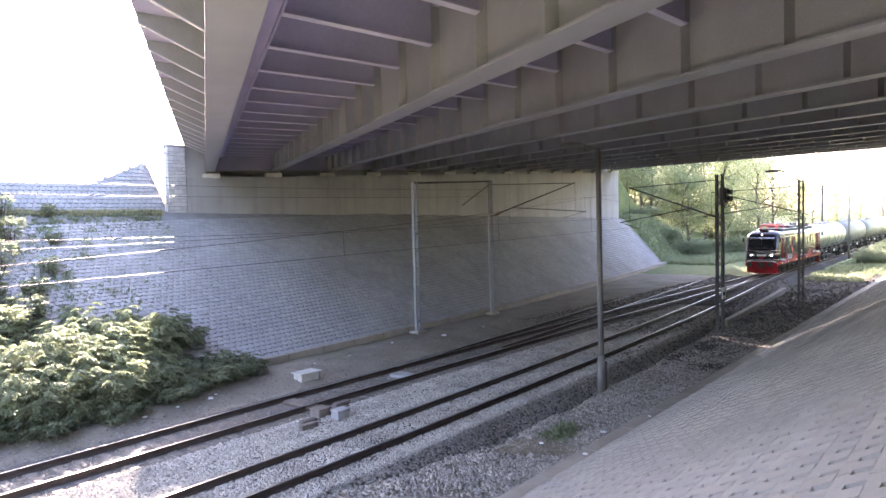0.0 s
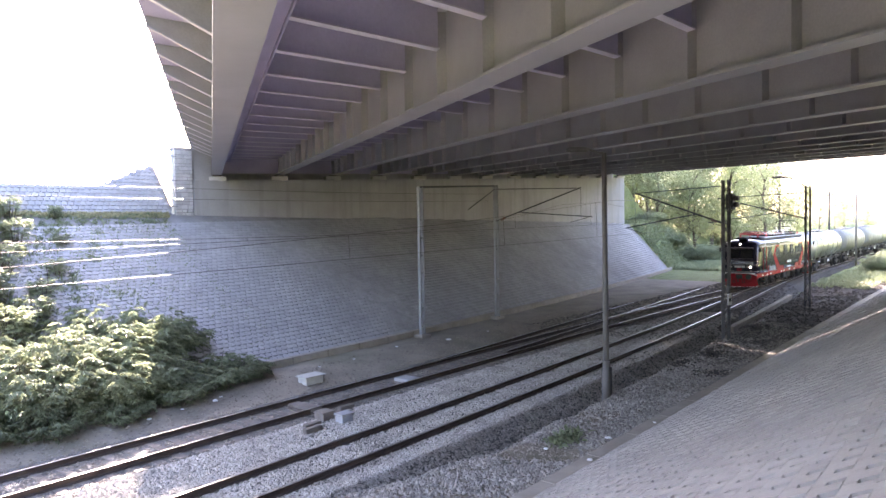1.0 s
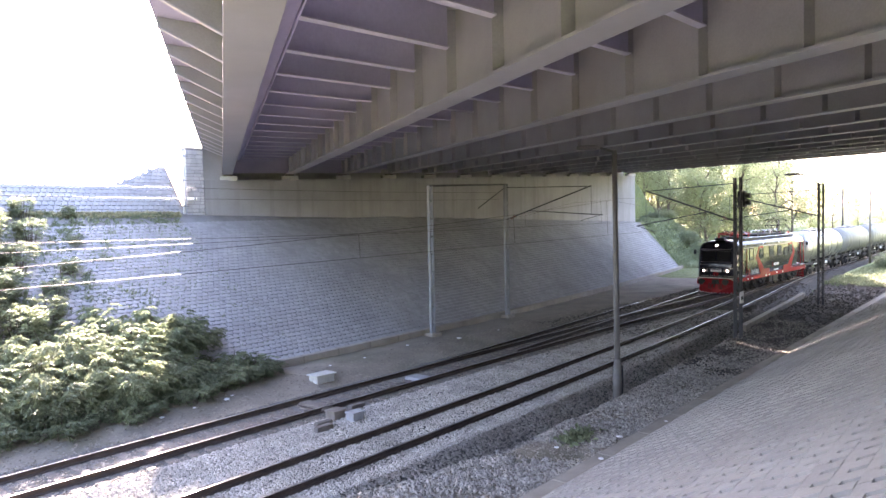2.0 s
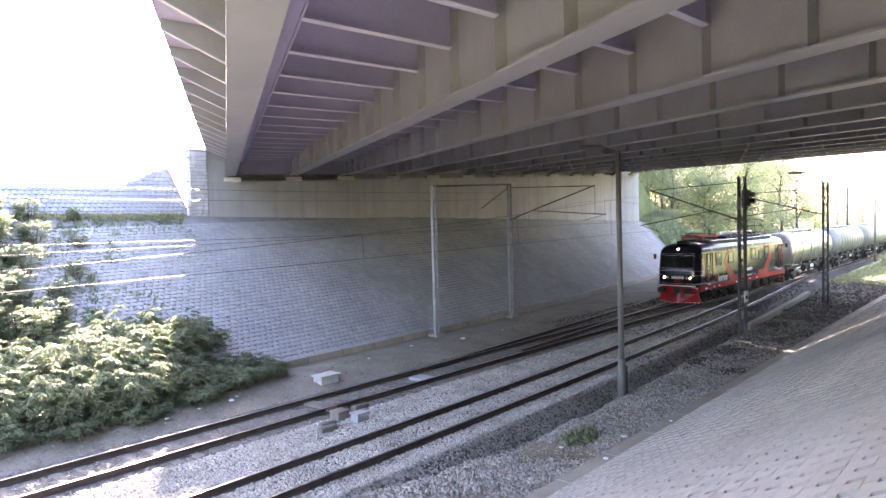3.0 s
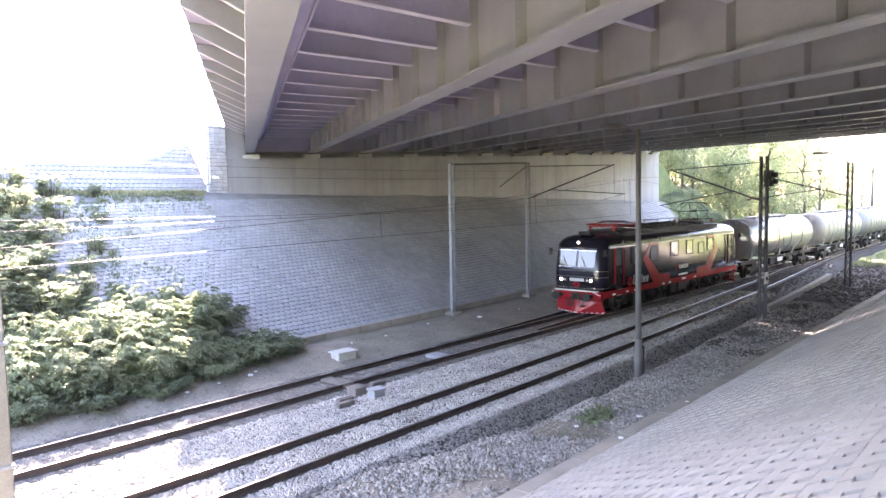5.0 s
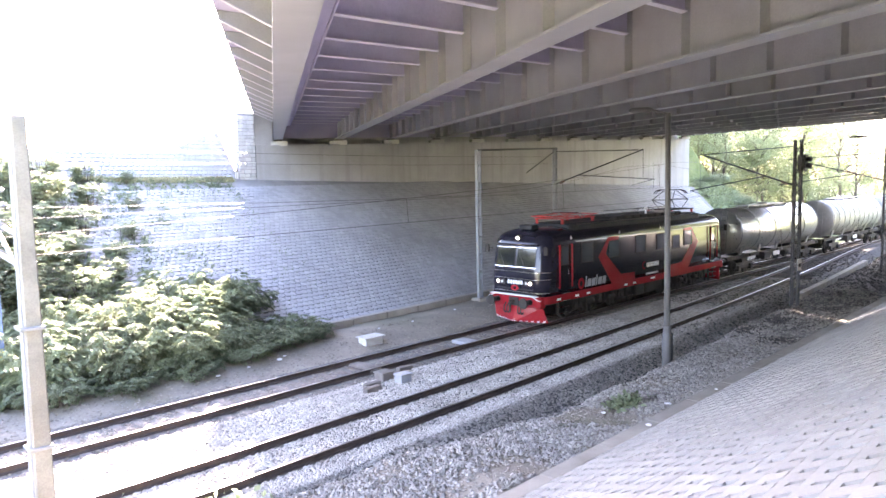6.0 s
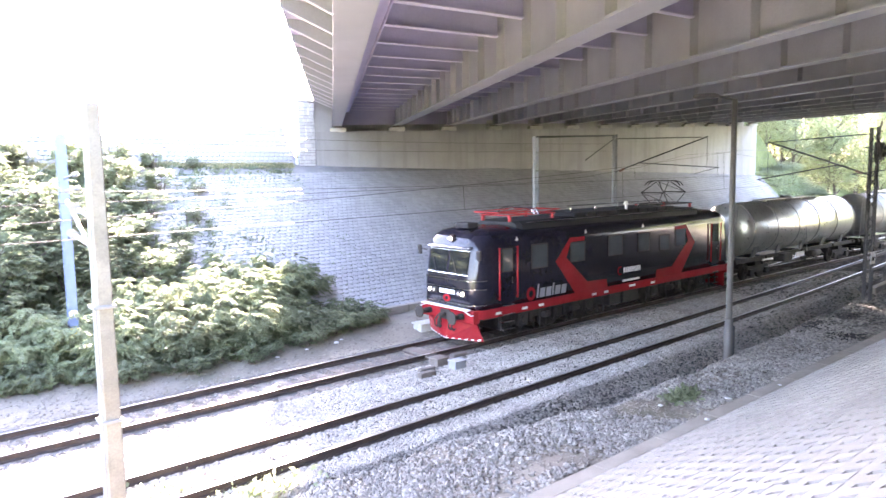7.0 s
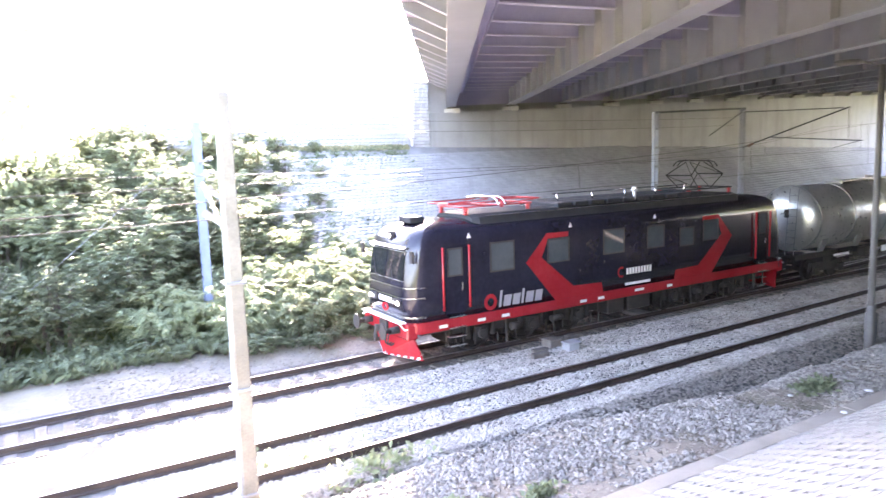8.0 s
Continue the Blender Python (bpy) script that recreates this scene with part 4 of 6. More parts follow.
def build_wagon(ribs=6, shell="tank", label="silver-grey ribbed railway tank wagon on dark bogies"):
    root = tagged(empty("tank_wagon"), label, "tank wagon", group="tank wagons of the train")
    zc, r, x0, x1 = 2.72, 1.46, 1.75, 15.25
    seg = 40
    prof = [(x0 - 0.42, 0.25), (x0 - 0.4, 0.55), (x0 - 0.33, 0.9), (x0 - 0.2, 1.22), (x0 - 0.07, 1.4), (x0, r)]
    prof = prof + [(x1 + x0 - x, q) for x, q in prof[::-1]]
    bm = bmesh.new()
    loft(bm, [[(x, q * math.cos(2 * math.pi * k / seg), zc + q * math.sin(2 * math.pi * k / seg)) for k in range(seg)] for x, q in prof], smooth=True)
    part("barrel", bm, M[shell], root, smooth=True)
    for k in range(ribs):
        x = x0 + 0.1 + (x1 - x0 - 0.2) * k / (ribs - 1)
        bm = bmesh.new()
        q = r + 0.028
        loft(bm, [[(x + dx, qq * math.cos(2 * math.pi * j / seg), zc + qq * math.sin(2 * math.pi * j / seg)) for j in range(seg)] for dx, qq in ((-0.05, r - 0.01), (-0.05, q), (0.05, q), (0.05, r - 0.01))], caps=False, smooth=False)
        part("rib_band", bm, M["tank_band"], root)
    bm = bmesh.new()
    box(bm, 5.0, 12.0, -0.45, 0.45, 4.24, 4.28)
    for x in (5.2, 7.4, 9.6, 11.8):
        box(bm, x - 0.03, x + 0.03, -0.4, 0.4, 4.1, 4.24)
    part("walkway", bm, M["tank_band"], root)
    bm = bmesh.new()
    rod(bm, (8.5, 0, 4.1), (8.5, 0, 4.42), 0.32, seg=18)
    part("dome_cover", bm, M["tank_band"], root)
    bm = bmesh.new()
    for y in (-0.95, -0.55):
        rod(bm, (8.0, y - 0.62, 1.2), (8.0, y + 0.1 - 0.62, 2.6), 0.02, seg=6)
    for k in range(5):
        z = 1.35 + k * 0.28
        rod(bm, (8.0, -1.57 + 0.1 * (z - 1.2) / 1.4, z), (8.0, -1.17 + 0.1 * (z - 1.2) / 1.4, z), 0.014, seg=5)
    part("ladder", bm, M["tank_band"], root)
    for s, xl in ((1, 0.95), (-1, 16.05)):
        bm = bmesh.new()
        for y in (-0.3, 0.1):
            rod(bm, (xl, y - 0.5, 1.2), (xl + s * 0.25, y - 0.5, 4.1), 0.02, seg=6)
        for k in range(9):
            z = 1.4 + k * 0.3
            rod(bm, (xl + s * 0.25 * (z - 1.2) / 2.9, -0.8, z), (xl + s * 0.25 * (z - 1.2) / 2.9, -0.4, z), 0.014, seg=5)
        part("ladder", bm, M["tank_band"], root)
    bm = bmesh.new()
    for s in (-1, 1):
        box(bm, 0.6, 16.4, s * 0.95 - 0.06, s * 0.95 + 0.06, 1.0, 1.24)
    for x in (0.6, 4.0, 8.5, 13.0, 16.2):
        box(bm, x, x + 0.2, -1.1, 1.1, 1.02, 1.22)
    part("underframe", bm, M["under"], root)
    for x in (2.6, 5.4, 8.4, 11.4, 14.2):
        for s in (-1, 1):
            bm = bmesh.new()
            hexa(bm, [(x, s * 0.9 - 0.05, 1.2), (x + 0.3, s * 0.9 - 0.05, 1.2), (x + 0.3, s * 0.9 + 0.05, 1.2), (x, s * 0.9 + 0.05, 1.2),
                      (x - 0.1, s * 1.1 - 0.06, 1.85), (x + 0.4, s * 1.1 - 0.06, 1.85), (x + 0.4, s * 1.1 + 0.06, 1.85), (x - 0.1, s * 1.1 + 0.06, 1.85)])
            part("saddle", bm, M["tank_band"], root)
    bm = bmesh.new()
    box(bm, 5.6, 6.6, -1.35, -0.75, 0.75, 1.2)
    part("control_box", bm, M["under"], root)
    bm = bmesh.new()
    rod(bm, (9.6, -1.0, 0.85), (11.0, -1.0, 0.85), 0.2, seg=14)
    part("air_reservoir", bm, M["under"], root)
    bm = bmesh.new()
    box(bm, 6.9, 8.0, -1.42, -1.40, 0.9, 1.18)
    part("data_plate", bm, M["white_mark"], root, "white data plate")
    bm = bmesh.new()
    box(bm, 3.4, 4.6, -1.18, -1.16, 0.98, 1.08)
    part("marking_bar", bm, M["white_mark"], root)
    wheels = []
    for c in (3.0, 14.0):
        bm = bmesh.new()
        for s in (-1, 1):
            hexa(bm, [(c - 1.3, s * 1.05 - 0.06, 0.42), (c + 1.3, s * 1.05 - 0.06, 0.42), (c + 1.3, s * 1.05 + 0.06, 0.42), (c - 1.3, s * 1.05 + 0.06, 0.42),
                      (c - 1.15, s * 1.05 - 0.06, 0.78), (c + 1.15, s * 1.05 - 0.06, 0.78), (c + 1.15, s * 1.05 + 0.06, 0.78), (c - 1.15, s * 1.05 + 0.06, 0.78)])
            for k in (-0.9, 0.9):
                box(bm, c + k - 0.2, c + k + 0.2, s * 1.14 - 0.1, s * 1.14 + 0.1, 0.3, 0.62)
        box(bm, c - 0.3, c + 0.3, -1.1, 1.1, 0.5, 1.0)
        part("bogie_frame", bm, M["under"], root)
        for k in (-0.9, 0.9):
            wheels.append(wheelset(root, c + k, 0.46))
    for x, d in ((0.62, -1), (16.38, 1)):
        for y in (-0.875, 0.875):
            build_buffer(root, x, y, 1.06, d)
    return root


def vehicle_pose(front, length):
    a, b = front + length * 0.2, front + length * 0.8
    ya, yb = far_track(a), far_track(b)
    ang = math.atan2(yb - ya, b - a)
    p = Vector((a, ya, 0)) - Vector((math.cos(ang), math.sin(ang), 0)) * length * 0.2
    return pose(p.x, p.y, 0, 0, 0, math.degrees(ang))


locomotive, loco_wheels = build_loco()
first_wagon = build_wagon()
grey_wagon = build_wagon(11, "tank_grey", "dull grey closely ribbed railway tank wagon with dark bogies")
wagons = [first_wagon, grey_wagon] + [copy_thing(ob, pose(0, 0, 0)) for ob in (grey_wagon, first_wagon, grey_wagon, first_wagon)]

# ---------------------------------------------------------------- wing of the far abutment
def build_wing():
    root = structure(empty("wall_wing"), "pale stone-faced wing wall beside the concrete abutment", "wall")
    bm = bmesh.new()
    box(bm, 19.45, 20.45, 35.06, 35.5, 5.5, 10.12)
    part("core", bm, M["slope_bed"], root)
    rnd = random.Random(4)
    z, k = 6.5, 0
    while z < 10.0:
        h = rnd.uniform(0.17, 0.26)
        x = 19.42
        while x < 20.42:
            w = min(rnd.uniform(0.25, 0.5), 20.46 - x)
            bm = bmesh.new()
            box(bm, x + 0.012, x + w - 0.012, 35.0 - rnd.uniform(0.0, 0.03), 35.2, z + 0.012, min(z + h - 0.012, 10.1))
            bevelled(bm, 0.015)
            part("stone", bm, M["stone"], root)
            x += w
        z += h
    bm = bmesh.new()
    box(bm, 19.4, 20.5, 34.95, 35.55, 10.12, 10.24)
    part("coping", bm, M["concrete"], root)
    bm = bmesh.new()
    x1 = 21.75
    hexa(bm, [(20.47, 35.25, 8.3), (x1, 35.25, 8.3), (x1, 36.39, 8.3), (20.47, 36.39, 8.3), (20.47, 35.25, 10.2), (x1, 35.25, 10.22), (x1, 36.39, 10.22), (20.47, 36.39, 10.2)])
    structure(obj("wall_wing_concrete", bm, M["concrete"]), "pale concrete wing above the bearing shelf", "wall")
    pipe = tagged(empty("drain_pipe"), "white plastic drain pipe down the wing wall", "pipe")
    bm = bmesh.new()
    rod(bm, (19.22, 34.93, 6.6), (19.22, 34.93, 10.0), 0.075, seg=12)
    part("tube", bm, M["white_mark"], pipe)
    for z in (7.0, 8.4, 9.7):
        bm = bmesh.new()
        rod(bm, (19.22, 34.93, z), (19.22, 34.93, z + 0.06), 0.095, seg=12)
        box(bm, 19.2, 19.5, 34.93, 35.02, z, z + 0.05)
        part("clip", bm, M["pole_steel"], pipe)


build_wing()

# ---------------------------------------------------------------- catenary masts and posts


def channel_mast(x, y, z0, z1, label, sep=0.26):
    """Two channels joined by small plates."""
    root = tagged(empty("catenary_mast"), label, "mast")
    for s in (-1, 1):
        bm = bmesh.new()
        xx = x + s * sep / 2
        box(bm, xx - 0.03, xx + 0.03, y - 0.08, y + 0.08, z0, z1)
        part("channel", bm, M["pole_steel"], root)
    z = z0 + 0.5
    while z < z1:
        bm = bmesh.new()
        box(bm, x - sep / 2 + 0.03, x + sep / 2 - 0.03, y - 0.06, y - 0.04, z, z + 0.12)
        part("batten", bm, M["pole_steel"], root)
        z += 0.9
    bm = bmesh.new()
    box(bm, x - 0.35, x + 0.35, y - 0.3, y + 0.3, z0 - 0.5, z0 + 0.12)
    bevelled(bm, 0.03)
    part("footing", bm, M["kerb"], root)
    return root


def lattice_mast(x, y, z0, z1, label, half=0.125):
    root = tagged(empty("lattice_mast"), label, "mast")
    for sx in (-1, 1):
        for sy in (-1, 1):
            bm = bmesh.new()
            a = half
            box(bm, x + sx * a - 0.03, x + sx * a + 0.03, y + sy * a - 0.03, y + sy * a + 0.03, z0, z1)
            part("corner_angle", bm, M["pole_dark"], root)
    z, k = z0 + 0.2, 0
    while z < z1 - 0.45:
        for (ax, ay, bx, by) in ((-1, -1, 1, -1), (1, -1, 1, 1), (1, 1, -1, 1), (-1, 1, -1, -1)):
            bm = bmesh.new()
            if k % 2:
                ax, ay, bx, by = bx, by, ax, ay
            rod(bm, (x + ax * half, y + ay * half, z), (x + bx * half, y + by * half, z + 0.45), 0.02, seg=4)
            part("lacing", bm, M["pole_dark"], root)
        z += 0.45
        k += 1
    bm = bmesh.new()
    box(bm, x - 0.3, x + 0.3, y - 0.3, y + 0.3, z0 - 0.8, z0 - 0.05)
    bevelled(bm, 0.03)
    part("footing", bm, M["kerb"], root)
    return root


def insulator(bm, a, b):
    a, b = Vector(a), Vector(b)
    for k in range(5):
        p, q = a.lerp(b, k / 5), a.lerp(b, (k + 0.55) / 5)
        rod(bm, p, q, 0.075, 0.05, seg=10)


def cantilever(mast, x, y0, y1, z_tip, z_low, z_steady, m):
    """Strut from the mast at y0 rising to y1, with tie, steady arm and insulators."""
    bm = bmesh.new()
    rod(bm, (x, y0, z_low), (x, y1, z_tip), 0.035, seg=8)
    part("strut", bm, M[m], mast)
    bm = bmesh.new()
    rod(bm, (x, y0, z_tip + 0.15), (x, y1 - (y1 - y0) * 0.05, z_tip - 0.02), 0.022, seg=6)
    part("tie", bm, M[m], mast)
    bm = bmesh.new()
    ym = y0 + (y1 - y0) * 0.28
    rod(bm, (x, ym, z_low + (z_tip - z_low) * 0.28), (x, y1 + (y1 - y0) * 0.12, z_steady), 0.025, seg=6)
    rod(bm, (x, y1 + (y1 - y0) * 0.1, z_steady), (x, y1 - (y1 - y0) * 0.12, z_steady - 0.3), 0.014, seg=6)
    rod(bm, (x, y1, z_steady), (x, y1, z_tip), 0.01, seg=5)
    part("steady_arm", bm, M[m], mast)
    bm = bmesh.new()
    d = (y1 - y0) * 0.06
    insulator(bm, (x, y0 + d, z_low + 0.05), (x, y0 + 2 * d, z_low + (z_tip - z_low) * 0.12))
    part("insulator", bm, M["brown_glaze"], mast)


mast_a = channel_mast(26.22, 23.35, 0.1, 7.76, "slender grey twin-channel catenary mast at the slope foot")
mast_b = channel_mast(33.79, 24.03, 0.1, 8.1, "grey twin-channel catenary mast with a bracket arm")
cantilever(mast_b, 33.79, 24.0, 18.35, 7.7, 5.95, 6.1, "pole_dark")
bm = bmesh.new()
rod(bm, (26.22, 23.35, 7.74), (33.79, 24.03, 8.05), 0.05, seg=8)
part("tie_beam", bm, M["pole_dark"], mast_b)
bm = bmesh.new()
rod(bm, (33.79, 24.03, 7.9), (30.0, 23.2, 6.6), 0.03, seg=6)
part("stay", bm, M["pole_dark"], mast_b)
mast_c = lattice_mast(31.65, 9.98, 0.4, 7.6, "dark lattice catenary mast with a small white sign")
cantilever(mast_c, 31.65, 10.15, 14.25, 7.2, 5.7, 5.5, "pole_dark")
bm = bmesh.new()
box(bm, 31.12, 31.58, 9.72, 9.75, 2.08, 2.58)
sign = part("sign_plate", bm, M["white_mark"], mast_c, "small white sign plate")
bm = bmesh.new()
box(bm, 31.22, 31.48, 9.71, 9.718, 2.22, 2.38)
part("sign_bar", bm, M["under"], sign)
bm = bmesh.new()
box(bm, 32.0, 32.35, 9.8, 10.1, 6.3, 7.0)
rod(bm, (31.85, 9.95, 6.6), (32.0, 9.95, 6.6), 0.03, seg=6)
rod(bm, (32.17, 9.8, 6.8), (32.17, 9.6, 6.8), 0.1, 0.12, seg=12)
rod(bm, (32.17, 9.8, 6.5), (32.17, 9.6, 6.5), 0.1, 0.12, seg=12)
part("signal_box", bm, M["pole_dark"], mast_c)
mast_d = lattice_mast(45.63, 9.64, 0.5, 7.7, "dark lattice catenary mast beside the track")
cantilever(mast_d, 45.63, 9.8, 14.9, 7.2, 5.8, 5.6, "pole_dark")
bm = bmesh.new()
rod(bm, (45.63, 9.6, 7.6), (45.2, 10.6, 8.3), 0.03, seg=6)
loft(bm, [[(45.2 + dx * k, 10.6 + 0.9 * t, 8.3 + 0.02 * t + dz * k) for dx, dz in ((-0.14, 0), (0, 0.07), (0.14, 0), (0, -0.07))] for t, k in ((0, 0.5), (0.3, 1), (1, 0.9), (1.05, 0.3))])
part("street_lamp_arm", bm, M["pole_dark"], mast_d)


def build_lamp_post():
    root = tagged(empty("lamp_post"), "grey steel lamp post standing on the ballast berm", "lamp post")
    x, y = 19.41, 9.71
    tx = x - 0.06
    bm = bmesh.new()
    rod(bm, (x, y, 0.2), (tx, y, 7.98), 0.095, 0.075, seg=14)
    rod(bm, (x, y, 0.2), (x, y, 1.6), 0.125, 0.115, seg=14)
    part("pole", bm, M["post_grey"], root)
    bm = bmesh.new()
    rod(bm, (tx, y, 7.95), (tx - 0.25, y + 0.35, 8.08), 0.035, seg=8)
    part("arm", bm, M["post_grey"], root)
    bm = bmesh.new()
    d = Vector((-0.58, 0.81, 0.0))
    p = Vector((tx - 0.25, y + 0.35, 8.08))
    e = Vector((0.81, 0.58, 0))
    loft(bm, [[p + d * t + e * a * k + Vector((0, 0, b * k)) for a, b in ((-0.12, 0), (-0.07, 0.08), (0.07, 0.08), (0.12, 0), (0.08, -0.06), (-0.08, -0.06))] for t, k in ((0, 0.5), (0.12, 1), (0.55, 1.1), (0.7, 0.6))])
    part("lamp_head", bm, M["post_grey"], root)
    bm = bmesh.new()
    box(bm, x + 0.06, x + 0.3, y - 0.05, y + 0.2, 0.25, 1.35)
    bevelled(bm, 0.02)
    part("stub_post", bm, M["pole_dark"], root)
    return root


build_lamp_post()


def build_concrete_post():
    root = tagged(empty("concrete_mast"), "pale weathered concrete mast with a cable duct beside the track", "mast")
    x, y, z0, z1 = 2.78, 11.35, -0.6, 7.1
    bm = bmesh.new()
    hexa(bm, [(x - 0.11, y - 0.15, z0), (x + 0.17, y - 0.15, z0), (x + 0.17, y + 0.15, z0), (x - 0.11, y + 0.15, z0),
              (x - 0.05, y - 0.1, z1), (x + 0.15, y - 0.1, z1), (x + 0.15, y + 0.1, z1), (x - 0.05, y + 0.1, z1)])
    bevelled(bm, 0.02)
    part("shaft", bm, M["pole_concrete"], root)
    bm = bmesh.new()
    hexa(bm, [(x - 0.135, y - 0.1, z0), (x - 0.112, y - 0.1, z0), (x - 0.112, y + 0.1, z0), (x - 0.135, y + 0.1, z0),
              (x - 0.07, y - 0.07, z1 - 0.3), (x - 0.052, y - 0.07, z1 - 0.3), (x - 0.052, y + 0.07, z1 - 0.3), (x - 0.07, y + 0.07, z1 - 0.3)])
    part("cable_duct", bm, M["pole_steel"], root, "grey cable duct strip")
    for z in (0.35, 2.2, 4.0):
        bm = bmesh.new()
        box(bm, x - 0.145, x + 0.19, y - 0.17, y + 0.17, z, z + 0.05)
        bevelled(bm, 0.008)
        part("clamp_band", bm, M["pole_steel"], root)
    for z, dy in ((4.9, 1.5), (5.35, 1.2)):
        bm = bmesh.new()
        rod(bm, (x, y, z), (x + 0.05, y + dy, z + 0.12), 0.035, seg=8)
        insulator(bm, (x + 0.05, y + dy, z + 0.12), (x + 0.06, y + dy + 0.4, z + 0.16))
        part("bracket_arm", bm, M["pole_steel"], root)
    bm = bmesh.new()
    rod(bm, (x, y + 0.1, 4.75), (x + 0.05, y + 1.9, 5.6), 0.03, seg=8)
    part("strut", bm, M["pole_steel"], root)


build_concrete_post()


def build_steel_post():
    root = tagged(empty("steel_mast"), "blue-grey steel H-section mast among the bushes", "mast")
    x, y, z0, z1 = 4.88, 23.2, -0.2, 7.3
    M["blue_steel"] = mat("blue_grey_paint", (0.13, 0.18, 0.30), (0.2, 0.26, 0.4), 2, 0.6, bump=0.05)
    for a, b, c, d in ((-0.12, 0.12, -0.14, -0.1), (-0.12, 0.12, 0.1, 0.14), (-0.02, 0.02, -0.1, 0.1)):
        bm = bmesh.new()
        box(bm, x + a, x + b, y + c, y + d, z0, z1)
        part("flange" if abs(a) > 0.1 else "web", bm, M["blue_steel"], root)
    bm = bmesh.new()
    box(bm, x - 0.1, x + 0.1, y - 0.165, y - 0.142, 1.15, 1.45)
    M["yellow"] = mat("yellow_plate", (0.6, 0.42, 0.03), (0.7, 0.5, 0.05), 3, 0.6, bump=0)
    part("plate", bm, M["yellow"], root, "yellow number plate left blank")
    for z, l in ((6.0, 0.9), (5.6, 1.0), (4.2, 0.5)):
        bm = bmesh.new()
        rod(bm, (x, y, z), (x + 0.1, y - l, z + 0.1), 0.035, seg=8)
        insulator(bm, (x + 0.1, y - l, z + 0.1), (x + 0.1, y - l - 0.4, z + 0.12))
        part("bracket_arm", bm, M["pole_steel"], root)
    bm = bmesh.new()
    rod(bm, (x, y, 6.7), (x - 5.2, y + 0.6, 2.2), 0.01, seg=6)
    part("guy_wire", bm, M["pole_steel"], root)
    lad = tagged(empty("ladder_mast"), "rusty lattice anchor mast beside the steel mast", "mast")
    xx = 5.75
    for s in (-0.16, 0.16):
        bm = bmesh.new()
        box(bm, xx + s - 0.025, xx + s + 0.025, y + 0.25, y + 0.3, -0.2, 6.4)
        part("stile", bm, M["sleeper"], lad)
    for k in range(16):
        bm = bmesh.new()
        box(bm, xx - 0.16, xx + 0.16, y + 0.262, y + 0.288, 0.2 + k * 0.38, 0.25 + k * 0.38)
        part("rung", bm, M["sleeper"], lad)


build_steel_post()


def build_far_post(x, y, z0, z1, r, m, label):
    root = tagged(empty("line_post"), label, "post", group="far line posts")
    bm = bmesh.new()
    rod(bm, (x, y, z0), (x, y, z1), r, r * 0.8, seg=10)
    part("pole", bm, m, root)
    bm = bmesh.new()
    rod(bm, (x, y, z1 - 0.5), (x - 0.3, y + 1.8, z1 - 0.9), 0.04, seg=6)
    part("arm", bm, m, root)


build_far_post(96, 15.0, -0.3, 8.6, 0.14, M["pole_concrete"], "thin pale line post beside the far track")
build_far_post(118, 22.0, -0.3, 9.5, 0.16, M["pole_dark"], "dark line post standing behind the far track")
build_far_post(150, 18.0, -0.3, 9.5, 0.16, M["pole_dark"], "dark line post far along the track")


def build_wires():
    def strand(bm, pts, r):
        loft(bm, [[(x, y + r * math.cos(a), z + r * math.sin(a)) for a in (0, 1.257, 2.513, 3.77, 5.027)] for x, y, z in pts])

    def line(name, yfun, zfun, x0, x1, r, label):
        bm = bmesh.new()
        n = int((x1 - x0) / 4)
        strand(bm, [(x0 + (x1 - x0) * k / n, yfun(x0 + (x1 - x0) * k / n), zfun(x0 + (x1 - x0) * k / n)) for k in range(n + 1)], r)
        return tagged(obj(name, bm, M["wire"]), label, "wire", group="overhead wires")

    sag = lambda x, top, low, span, off: low + (top - low) * (((x - off) / span) % 1 * 2 - 1) ** 2
    def far_contact(x):
        return 5.37 + 0.008 * max(-20, min(x, 32))

    def near_contact(x):
        return 4.87 + 0.0115 * max(-20, min(x, 32))

    def far_catenary(x):
        return sag(x, 7.1, 6.1, 45, 33.8) if x > 33.8 else 5.55 + (0.0006 if x < 18 else 0.0062) * (x - 18) ** 2

    def near_catenary(x):
        return sag(x, 7.03, 5.85, 42, 31.6) if x > 31.6 else 5.15 + 0.028 * x + 0.001 * x * x

    line("contact_wire", lambda x: far_track(x) + 0.1, far_contact, -60, 200, 0.0075, "dark copper contact wire over the far track")
    line("catenary_wire", lambda x: far_track(x) + 0.15, far_catenary, -60, 200, 0.0075, "sagging catenary wire above the far track")
    line("contact_wire", lambda x: near_track(x) + 0.1, near_contact, -60, 110, 0.0075, "dark copper contact wire over the near track")
    line("catenary_wire", lambda x: near_track(x) + 0.15, near_catenary, -60, 110, 0.0075, "sagging catenary wire above the near track")
    line("feeder_wire", lambda x: 23.3 + 0.02 * x, lambda x: 6.95 + 0.0006 * (x - 15) ** 2, -60, 33, 0.0075, "dark feeder wire strung between the masts")
    line("feeder_wire", lambda x: 23.5 + 0.02 * x, lambda x: 7.36 + 0.0006 * (x - 15) ** 2, -60, 33, 0.0075, "thin upper feeder wire between the masts")
    for x in np.arange(-10, 90, 7.5):
        for f, low, high in ((far_track, far_contact, far_catenary), (near_track, near_contact, near_catenary)):
            bm = bmesh.new()
            rod(bm, (x, f(x) + 0.1, low(x)), (x, f(x) + 0.15, high(x)), 0.006, seg=4)
            tagged(obj("dropper_wire", bm, M["wire"]), "short thin dropper between contact and catenary wires", "wire", group="droppers")


build_wires()

# ---------------------------------------------------------------- point machine, boxes, litter


